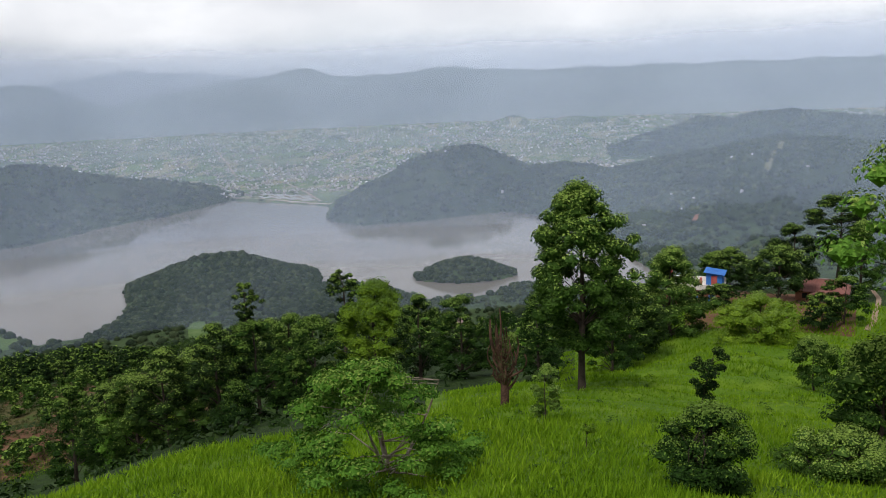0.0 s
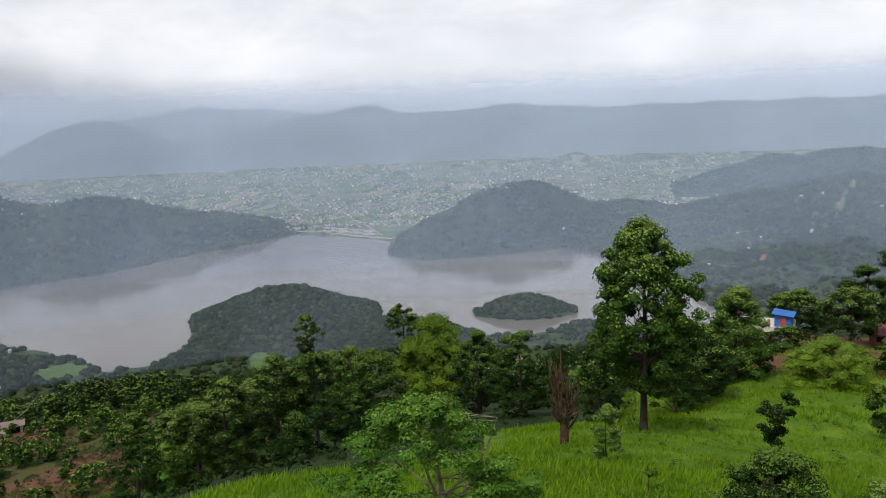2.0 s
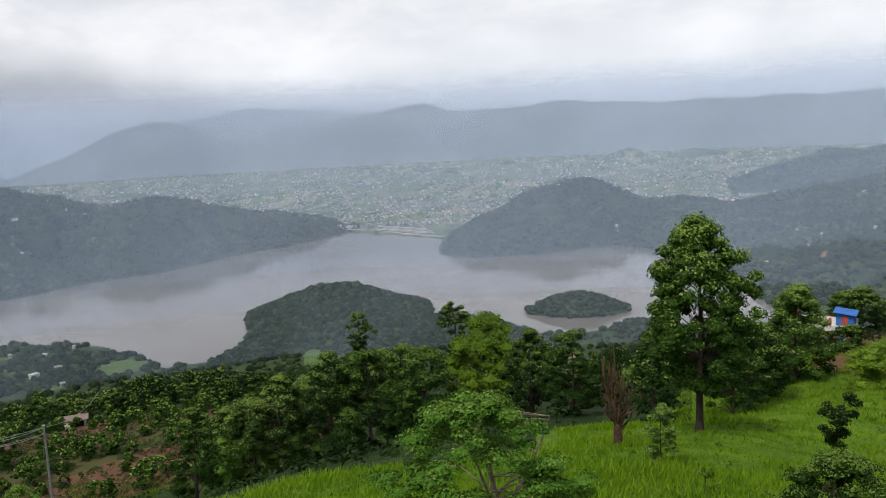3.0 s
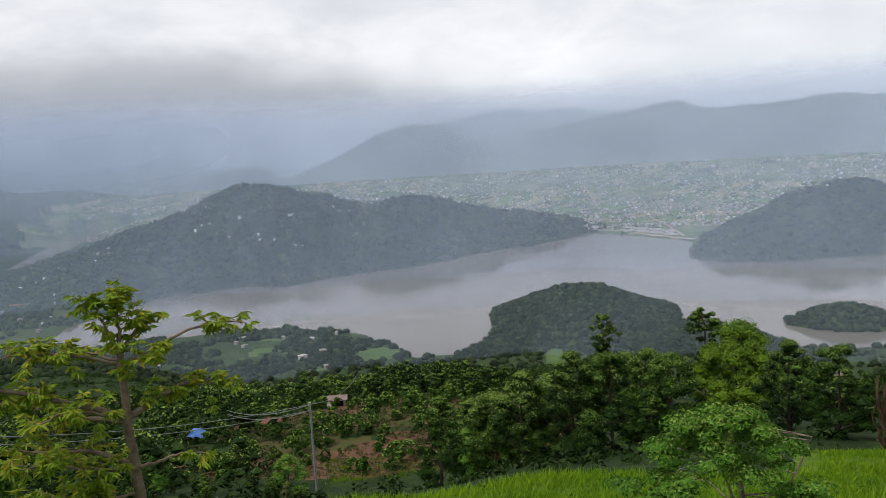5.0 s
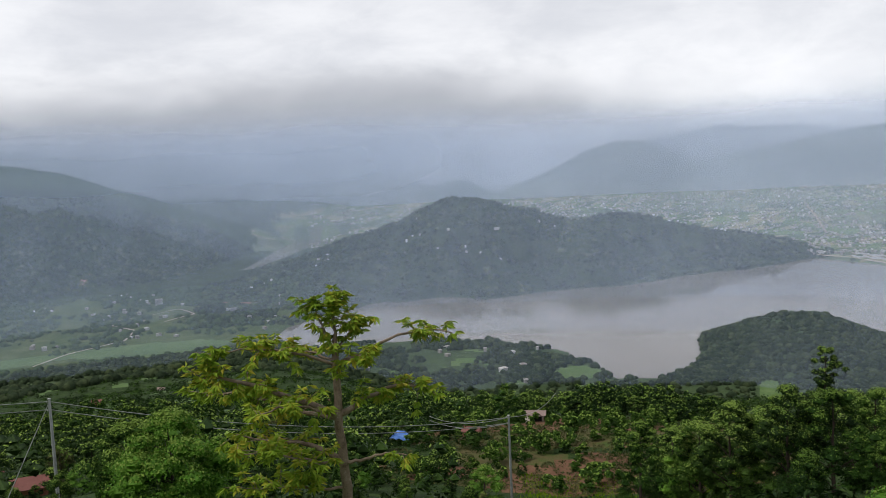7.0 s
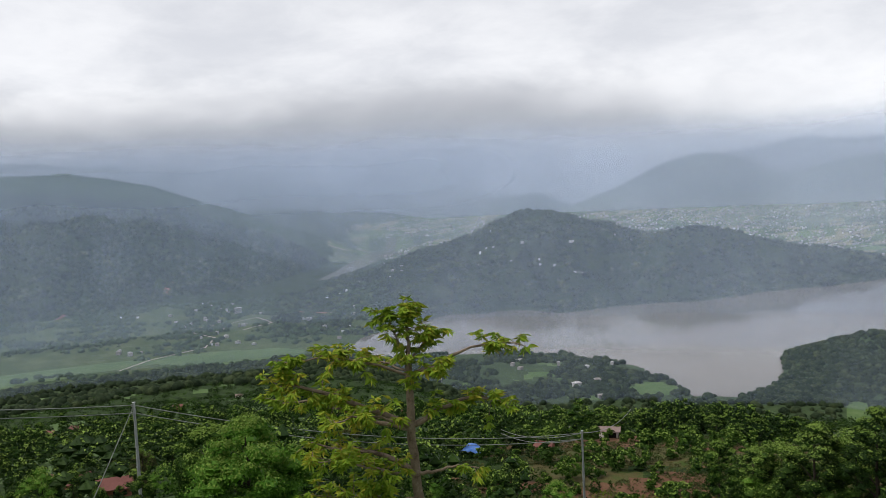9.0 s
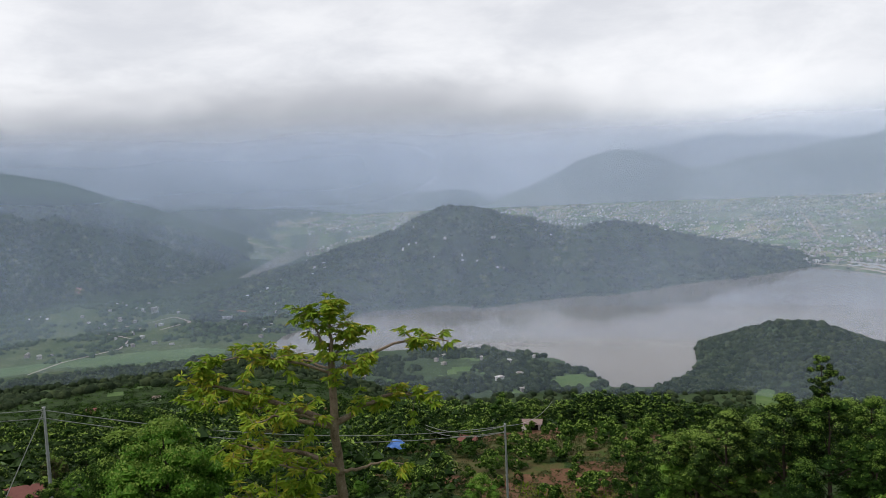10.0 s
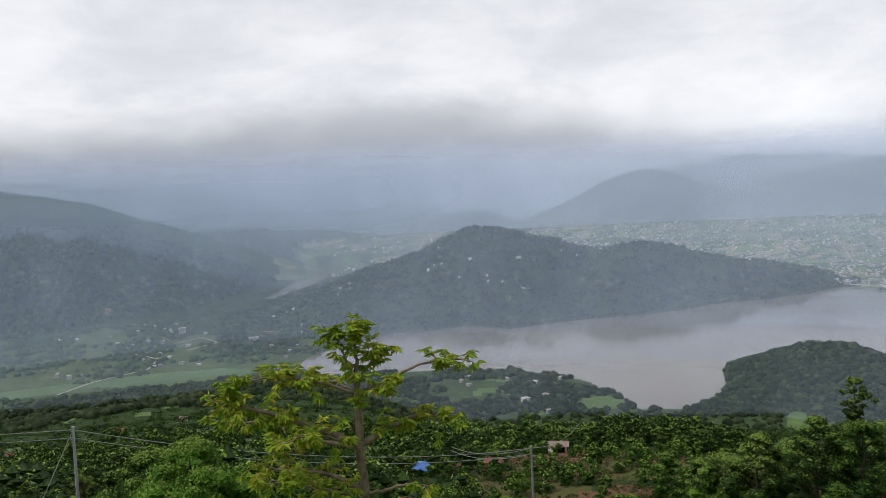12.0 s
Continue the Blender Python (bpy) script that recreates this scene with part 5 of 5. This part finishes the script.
def silk_cotton():
    rng = np.random.default_rng(90)
    hub = new("silk_cotton_tree")
    az = radians(-47.0)
    right, deep = np.array([math.cos(az), -math.sin(az), 0]), np.array([math.sin(az), math.cos(az), 0])

    def at(u, v, w=0.0):
        return right * u + deep * w + np.array([0, 0, v])

    wood, tips, ways = [], [], []

    def limb(points, r0, r1, leafy_from=0.5, twigs=10, reach=0.55):
        p = np.array([at(*q) for q in points])
        t = np.linspace(0, 1, len(p))
        s = np.linspace(0, 1, 14)
        line = np.stack([np.interp(s, t, p[:, k]) for k in range(3)], 1)
        line = (line + np.roll(line, 1, 0) + np.roll(line, -1, 0)) / 3
        line[0], line[-1] = p[0], p[-1]
        line[1:-1] += rng.normal(0, 0.025, (12, 3))
        wood.append(tube(line, np.linspace(r0, r1, 14), 7))
        for _ in range(int(twigs * 1.4)):
            k = rng.uniform(leafy_from * 0.8, 1)
            a = np.array([np.interp(k, s, line[:, i]) for i in range(3)])
            d = unit(rng.normal(size=3) * np.array([1, 1, 0.6]) + np.array([0, 0, 0.25]))
            b = a + d * reach * rng.uniform(0.4, 1.5)
            wood.append(tube([a, (a + b) / 2 + np.array([0, 0, 0.04]), b], [0.014, 0.011, 0.008], 4))
            for q in (0.6, 1.0):
                for _ in range(2):
                    tips.append(a + (b - a) * q + rng.normal(0, 0.05, 3))
                    ways.append(d)
        for _ in range(4):
            tips.append(line[-1] + rng.normal(0, 0.08, 3))
            ways.append(unit(line[-1] - line[-2]))

    limb([(0.12, -0.2), (0.12, 1.4), (0.06, 2.8), (0.0, 4.2), (0.0, 5.6), (0.02, 6.5)], 0.20, 0.115, 0.97, 2)
    limb([(0.0, 6.2), (0.06, 7.0), (0.0, 7.8), (-0.02, 8.45)], 0.09, 0.025, 0.35, 14, 0.5)
    limb([(0.0, 6.3), (-0.3, 7.1, 0.1), (-0.55, 7.9, 0.1), (-0.62, 8.2, 0.1)], 0.055, 0.018, 0.4, 10, 0.45)
    limb([(0.02, 6.4), (0.4, 6.9, 0.3), (0.85, 7.3, 0.5), (1.05, 7.4, 0.5)], 0.045, 0.015, 0.4, 8, 0.45)
    # middle whorl
    limb([(0.0, 4.25), (0.55, 4.35, 0.1), (1.1, 4.75, 0.3), (2.0, 4.95, 0.5), (3.2, 4.75, 0.8)], 0.13, 0.03, 0.5, 16, 0.6)
    limb([(0.0, 4.2), (-1.0, 4.75, -0.2), (-2.2, 5.4, -0.6), (-3.4, 6.0, -0.9), (-4.4, 6.1, -1.1)], 0.14, 0.03, 0.45, 20, 0.6)
    limb([(0.0, 4.1), (-1.0, 4.15, 0.6), (-2.2, 4.5, 1.2), (-3.6, 5.0, 1.6), (-4.8, 4.8, 1.8)], 0.11, 0.02, 0.4, 20, 0.65)
    limb([(0.0, 4.2), (-0.6, 4.7, -0.9), (-1.6, 5.2, -1.8), (-2.6, 5.1, -2.6)], 0.06, 0.018, 0.45, 14, 0.6)
    # upper whorl
    limb([(0.0, 6.0), (0.9, 6.25, 0.1), (1.9, 6.75, 0.3), (3.0, 6.85, 0.4), (3.7, 6.95, 0.5), (4.2, 6.7, 0.5)], 0.07, 0.02, 0.72, 8, 0.5)
    limb([(0.0, 6.0), (-1.0, 6.45, -0.2), (-2.2, 6.8, -0.5), (-3.4, 6.95, -0.8), (-4.2, 6.7, -1.0)], 0.06, 0.014, 0.35, 16, 0.55)
    limb([(0.0, 6.1), (-0.7, 6.35, 0.6), (-1.7, 6.45, 1.2), (-2.6, 6.3, 1.5)], 0.05, 0.014, 0.35, 12, 0.5)
    limb([(0.0, 6.0), (0.6, 6.2, -0.6), (1.3, 6.6, -1.0)], 0.04, 0.014, 0.35, 8, 0.45)
    # lower whorl
    limb([(0.05, 2.55), (-0.6, 3.0, 0.1), (-1.3, 3.25, 0.3), (-2.3, 3.3, 0.5), (-3.6, 3.6, 0.8)], 0.13, 0.02, 0.55, 14, 0.6)
    limb([(0.05, 2.5), (0.7, 2.6, -0.2), (1.5, 2.85, -0.4), (2.3, 2.7, -0.5)], 0.08, 0.018, 0.9, 3, 0.4)
    limb([(0.05, 2.6), (-0.7, 2.9, -1.0), (-1.9, 3.6, -1.9), (-3.2, 4.0, -2.6)], 0.06, 0.018, 0.4, 18, 0.65)
    limb([(0.05, 1.6), (-0.9, 1.9, -0.7), (-2.0, 2.3, -1.2), (-3.0, 2.4, -1.4)], 0.06, 0.018, 0.4, 14, 0.6)
    v, f = join(wood)
    part("trunk", mesh_of("trunk", v, f, PALE_BARK, True), hub, "pale lichened trunk with whorled limbs")
    v, f = palmate(rng, np.array(tips), np.array(ways), 0.30, 7)
    part("crown", mesh_of("crown", v, f, LEAF_KAPOK), hub, "sparse fans of yellowing drooping leaflets")
    return tagged(hub, "open silk-cotton tree with whorled limbs and yellowing leaves", "tree")


stand(silk_cotton(), -47.0, 28.4)


def lopped_tree():
    rng = np.random.default_rng(91)
    hub = new("lopped_tree")
    wood = []
    t = np.linspace(0, 1, 9)
    trunk = np.stack([0.10 * np.sin(3 * t) - 0.12 * t, 0.05 * np.sin(4 * t), -0.2 + 2.5 * t], 1)
    wood.append(tube(trunk, 0.21 - 0.05 * t + 0.06 * (t < 0.05), 9))
    for i in range(34):
        a = trunk[rng.integers(3, 9)]
        lift = rng.uniform(0.9, 2.4)
        side = rng.normal(0, 0.36, 2)
        s = np.linspace(0, 1, 6)[:, None]
        line = a + s * np.array([side[0], side[1], lift]) + np.array([side[0], side[1], 0]) * 0.5 * np.sin(s * np.pi) + rng.normal(0, 0.03, (6, 3)) * s
        wood.append(tube(line, np.linspace(rng.uniform(0.03, 0.10), 0.025, 6), 5))
    v, f = join(wood)
    part("trunk", mesh_of("trunk", v, f, RED_BARK, True), hub)
    centre = np.array([[-0.1, 0, 4.2], [0.25, 0.1, 4.05], [-0.35, 0.1, 3.95]])
    pick = rng.integers(0, 3, 420)
    d = unit(rng.normal(size=(420, 3)))
    v, f = leaves(rng, centre[pick] + d * 0.3 * np.array([1, 1, 0.6]), d, 0.13, 0.07)
    part("leaf_tuft", mesh_of("leaf_tuft", v, f, LEAF_MID), hub, "mossy green tuft on top")["kind"] = "stuff"
    a = rng.uniform(0, 2 * np.pi, 520)
    pos = np.stack([0.55 * np.cos(a) * rng.uniform(0.2, 1, 520), 0.55 * np.sin(a) * rng.uniform(0.2, 1, 520), rng.uniform(1.4, 3.3, 520)], 1)
    v, f = leaves(rng, pos, unit(rng.normal(size=(520, 3))), 0.12, 0.06)
    part("side_shoot_foliage", mesh_of("side_shoot_foliage", v, f, LEAF_BROWN), hub, "brownish green side shoots")["kind"] = "stuff"
    return tagged(hub, "lopped reddish tree trunk with upright bare shoots", "tree")


stand(lopped_tree(), 4.0, 35.3)

# ---- trees round the houses and along the meadow's edge ----
stand(tree("feathery_tree", 101, 8.4, 0.2, 3.3, "oval", 120, 170, 0.19, LEAF_MID, BARK, "dense feathery dark green tree beside the meadow", droop=0.3, clump_size=0.25), 15.7, 74)
stand(tree("feathery_tree", 102, 6.2, 0.3, 2.8, "round", 80, 150, 0.20, LEAF_DARK, BARK, "dense dark green tree behind the meadow"), 13.0, 66)
stand(tree("bright_tree", 103, 4.0, 0.2, 3.0, "round", 100, 150, 0.17, LEAF_LIME, BARK, "bright yellow-green bushy tree below the houses", droop=0.15), 21.4, 71)
stand(tree("round_tree", 104, 5.6, 0.6, 3.0, "round", 80, 150, 0.19, LEAF_DARK, BARK, "rounded dark green tree before the red roof"), 22.6, 90)
stand(tree("round_tree", 105, 5.0, 0.6, 2.6, "round", 70, 150, 0.19, LEAF_DARK, BARK, "rounded dark green tree behind the terrace house"), 19.6, 100)
stand(tree("round_tree", 106, 4.8, 0.6, 2.2, "round", 60, 150, 0.19, LEAF_MID, BARK, "round green tree beside the blue shed"), 18.6, 112)
stand(tree("flat_topped_tree", 107, 11.5, 4.0, 4.0, "umbrella", 100, 140, 0.22, LEAF_DARK, BARK, "tall flat-topped tree with layered boughs", squash=0.35), 26.0, 108)
stand(tree("flat_topped_tree", 108, 8.5, 1.5, 3.0, "oval", 70, 150, 0.21, LEAF_DARK, BARK, "dark green tree behind the red-roofed house"), 23.2, 112)
stand(tree("flat_topped_tree", 109, 8.5, 1.5, 2.4, "oval", 70, 150, 0.2, LEAF_MID, BARK, "upright green tree beside the track"), 27.4, 100)
stand(tree("hedge_bush", 115, 2.6, 0.1, 1.7, "round", 50, 70, 0.2, LEAF_MID, BARK, "green bush before the terrace house", "bush", multi=3, trunk_r=0.05), 16.9, 88)
stand(tree("hedge_bush", 116, 2.4, 0.1, 1.8, "round", 50, 70, 0.2, LEAF_DARK, BARK, "dark bush below the blue shed", "bush", multi=3, trunk_r=0.05), 18.3, 89)
stand(tree("wayside_tree", 110, 4.2, 0.5, 1.9, "round", 60, 70, 0.22, LEAF_MID, BARK, "small green tree beside the dirt track"), 26.6, 80)
stand(tree("wayside_tree", 111, 3.4, 0.4, 1.6, "round", 50, 70, 0.22, LEAF_DARK, BARK, "small dark tree beside the dirt track"), 25.3, 77)
stand(tree("edge_tree", 112, 11.0, 4.0, 3.2, "umbrella", 80, 140, 0.16, LEAF_FRESH, BARK, "tall leafy tree hanging over the meadow's edge", droop=0.2), 34.5, 26)
stand(tree("weeping_tree", 113, 4.6, 0.2, 2.6, "round", 120, 190, 0.15, LEAF_FRESH, BARK, "dense drooping bright green tree beside the silk-cotton", droop=0.6, clump_size=0.25), -58.6, 37)
stand(tree("weeping_tree", 114, 5.2, 0.3, 2.6, "round", 90, 160, 0.18, LEAF_MID, BARK, "dense green tree below the power pole"), -60.5, 50)


# ---- tracks, draped on the ground ----
def track(points, wide, material, label, lift=0.06, name="dirt_track"):
    p = np.array([spot(a, r)[:2] for a, r in points])
    length = np.concatenate([[0], np.cumsum(np.linalg.norm(np.diff(p, axis=0), axis=1))])
    s = np.linspace(0, length[-1], max(12, int(length[-1] / max(wide, 1.0))))
    line = np.stack([np.interp(s, length, p[:, 0]), np.interp(s, length, p[:, 1])], 1)
    side = unit(np.gradient(line, axis=0))[:, ::-1] * np.array([1, -1])
    rows = []
    for k in (-0.5, 0.0, 0.5):
        q = line + side * wide * k * (1 + 0.12 * np.sin(s * 0.9 / wide + 2 * k))[:, None]
        rows.append(np.stack([q[:, 0], q[:, 1], ground_height(q[:, 0], q[:, 1]) + lift * (1.3 if k == 0 else 1)], 1))
    v = np.stack(rows, 1).reshape(-1, 3)
    i, j = np.meshgrid(np.arange(len(s) - 1) * 3, np.arange(2), indexing="ij")
    q = np.stack([i + j, i + j + 1, i + j + 4, i + j + 3], -1).reshape(-1, 4)
    tagged(new(name, mesh_of(name, v, q, material, True)), label, "track", kind="structure")


track([(27.9, 78), (28.3, 82), (28.5, 92), (28.5, 101), (28.1, 112), (27.6, 124)], 0.5, DIRT, "narrow trodden dirt track through the grass", 0.05)
track([(-66, 1400), (-64, 1470), (-60.5, 1540), (-59.8, 1640), (-61.5, 1750)], 4, PALE_ROAD, "pale farm road across the valley field", 1.5, "farm_road")
track([(-62, 1760), (-60, 1800), (-57, 1780), (-56, 1720), (-58, 1700)], 4, PALE_ROAD, "pale dirt road above the village", 2.0, "farm_road")
track([(-14.4, 2462), (-12.5, 2390), (-10.9, 2308), (-9, 2215), (-7.4, 2148)], 7, PALE_ROAD, "long pale earth dam closing the lake", 3.0, "dam")
track([(-8.3, 2240), (-9.3, 2500), (-10.4, 2780)], 8, PALE_ROAD, "pale canal road running from the dam", 2.0, "canal_road")
track([(-13.8, 3180), (-14.4, 3600), (-15.1, 4060)], 9, PALE_ROAD, "thin pale road over the plain", 2.0, "plain_road")
track([(14.5, 1850), (15.8, 1900), (16.5, 1870), (15.4, 1820), (16.6, 1800)], 5, CLEARED, "pale zigzag road on the wooded hill", 1.2, "hill_road")


track([(22.6, 2640), (22.3, 2480), (22.0, 2330), (21.4, 2200)], 16, CLEARED, "pale cleared strip down the wooded hill", 2.0, "cleared_strip")
track([(17.2, 1640), (17.5, 1670), (17.6, 1690)], 9, BARE_SOIL, "reddish landslip on the hazy wooded slope", 1.2, "landslip")
track([(-62.9, 2380), (-62.5, 2440), (-62.2, 2460)], 13, BARE_SOIL, "reddish landslip on the dim mountain side", 1.4, "landslip")
track([(-69.5, 2150), (-68.9, 2190)], 8, BARE_SOIL, "reddish bare bank on the dim slope", 1.4, "landslip")
track([(-54.2, 1850), (-53.0, 1870), (-52.2, 1850)], 14, BARE_SOIL, "reddish cutting above the pale buildings", 4.0, "landslip")


def fish_ponds():
    """Pale ponds in two rows below the dam, each with its bank."""
    water_mat = surface("pond_water", ((0.16, 0.16, 0.155), (0.20, 0.20, 0.19), (0.25, 0.245, 0.23)), 0.02, 0.3)
    first = None
    for row in range(2):
        for k in range(4):
            x, y, z = spot(-11.9 + 0.88 * k, 2440 + 72 * row - 44 * k)
            m = pose(x, y, z + 0.6, 0, 0, 28)
            if first is None:
                first = new("fish_pond")
                piece("bank", bevel_box(38, 62, 1.6, -1.2, bevel=0.3), PALE_ROAD, first)
                piece("water", bevel_box(33, 56, 0.2, 0.42, bevel=0), water_mat, first, "pale grey pond water")
                first.matrix_world = m
                tagged(first, "pale rectangular fish pond below the dam", "pond", "fish ponds")
            else:
                copy_thing(first, m)


fish_ponds()


# ---- far villages and the town on the plain ----
def strewn_houses(name, seed, count, az, r, size, keep, label, power=1.0):
    """Houses too far and too many to count, as one thing: walls with a roof each."""
    rng = np.random.default_rng(seed)
    a = rng.uniform(*az, count)
    d = r[0] + (r[1] - r[0]) * rng.uniform(0, 1, count) ** power
    x, y = d * np.sin(np.radians(a)), d * np.cos(np.radians(a))
    z = ground_height(x, y)
    ok = keep(x, y, z, a, d)
    x, y, z = x[ok], y[ok], z[ok]
    n_ = len(x)
    sx, sy, sz = size * rng.uniform(0.6, 1.5, n_), size * rng.uniform(0.5, 1.1, n_), size * rng.uniform(0.35, 0.9, n_)
    turn = rng.uniform(0, np.pi, n_)
    corners = np.array([(-1, -1), (1, -1), (1, 1), (-1, 1)]) * 0.5
    ring = []
    for k, grow in ((-0.3, 1.0), (1.0, 1.0), (1.0, 1.12), (1.12, 1.12), (1.35, 0.25)):
        cx, cy = corners[:, 0][None] * sx[:, None] * grow, corners[:, 1][None] * sy[:, None] * grow
        ring.append(np.stack([x[:, None] + cx * np.cos(turn)[:, None] - cy * np.sin(turn)[:, None], y[:, None] + cx * np.sin(turn)[:, None] + cy * np.cos(turn)[:, None], np.repeat((z + k * sz)[:, None], 4, 1)], -1))
    v = np.stack(ring, 1).reshape(-1, 3)
    j = np.arange(4)
    quads = np.concatenate([np.stack([j + o, (j + 1) % 4 + o, (j + 1) % 4 + o + 4, j + o + 4], 1) for o in (0, 4, 8, 12)] + [np.array([[16, 17, 18, 19]])])
    faces = (quads[None] + (np.arange(n_) * 20)[:, None, None]).reshape(-1, 4)
    me = mesh_of(name, v, faces, [FAR_WALL, FAR_ROOF])
    me.polygons.foreach_set("material_index", np.tile((np.arange(17) >= 4).astype(np.int32), n_))
    tagged(new(name, me), label, "houses", kind="stuff")


strewn_houses("plain_town", 201, 9500, (-34, 36), (2480, 4700), 7.0, lambda x, y, z, a, d: (z - LAKE < 9 + np.maximum(0, (d - 3200) * 0.11)) & (wavy(x, y, 170, 3) + 0.5 * wavy(x, y, 60, 5) > -0.55), "pale houses of a hazy town spread over the plain")
strewn_houses("west_valley_town", 202, 500, (-48, -34), (3000, 4500), 9.0, lambda x, y, z, a, d: (z - LAKE < 9 + np.maximum(0, (d - 3200) * 0.11)) & (z > LAKE + 1), "pale hazy houses in the western valley")
strewn_houses("valley_village", 203, 130, (-66, -50), (1520, 2250), 6.5, lambda x, y, z, a, d: (z - LAKE < 26) & (z > LAKE + 1) & (wavy(x, y, 90, 1) > 0.0), "pale village houses between fields and hills")
strewn_houses("western_hill_village", 204, 150, (-52, -31), (1950, 2850), 6.0, lambda x, y, z, a, d: (z > LAKE + 14) & (wavy(x, y, 80, 9) > 0.25), "pale houses dotted over the wooded hill")
strewn_houses("eastern_hill_village", 205, 110, (-6, 30), (1500, 2800), 5.5, lambda x, y, z, a, d: (z > LAKE + 8) & (wavy(x, y, 90, 4) > 0.2), "pale houses dotted over the eastern hills")
strewn_houses("headland_farms", 206, 26, (-54, -30), (1000, 1330), 7.0, lambda x, y, z, a, d: z > LAKE + 2, "small farm houses on the low headland")


def village_block(wide, deep, floors, az, r, turn, label):
    hub = new("apartment_block")
    tall = floors * 3.2
    piece("wall", bevel_box(wide, deep, tall, -1, bevel=0), FAR_WALL, hub)
    piece("roof", bevel_box(wide + 0.8, deep + 0.8, 0.5, tall - 1, bevel=0), FAR_ROOF, hub)
    for k in range(floors):
        for c in range(int(wide // 3.5)):
            piece("window", bevel_box(1.6, 0.2, 1.5, k * 3.2 + 0.3, -wide / 2 + 2 + c * 3.4, -deep / 2 - 0.05, 0), FAR_ROOF, hub)
    x, y, z = spot(az, r)
    hub.matrix_world = pose(x, y, z, 0, 0, turn)
    tagged(hub, label, "building")


village_block(16, 12, 5, -58.2, 1960, 58, "tall white building in the hazy valley village")
village_block(20, 10, 2, -53.6, 1760, 50, "long pale low building above the lake's end")
village_block(22, 9, 2, -35.0, 2330, 35, "white hill house among the hazy woods")
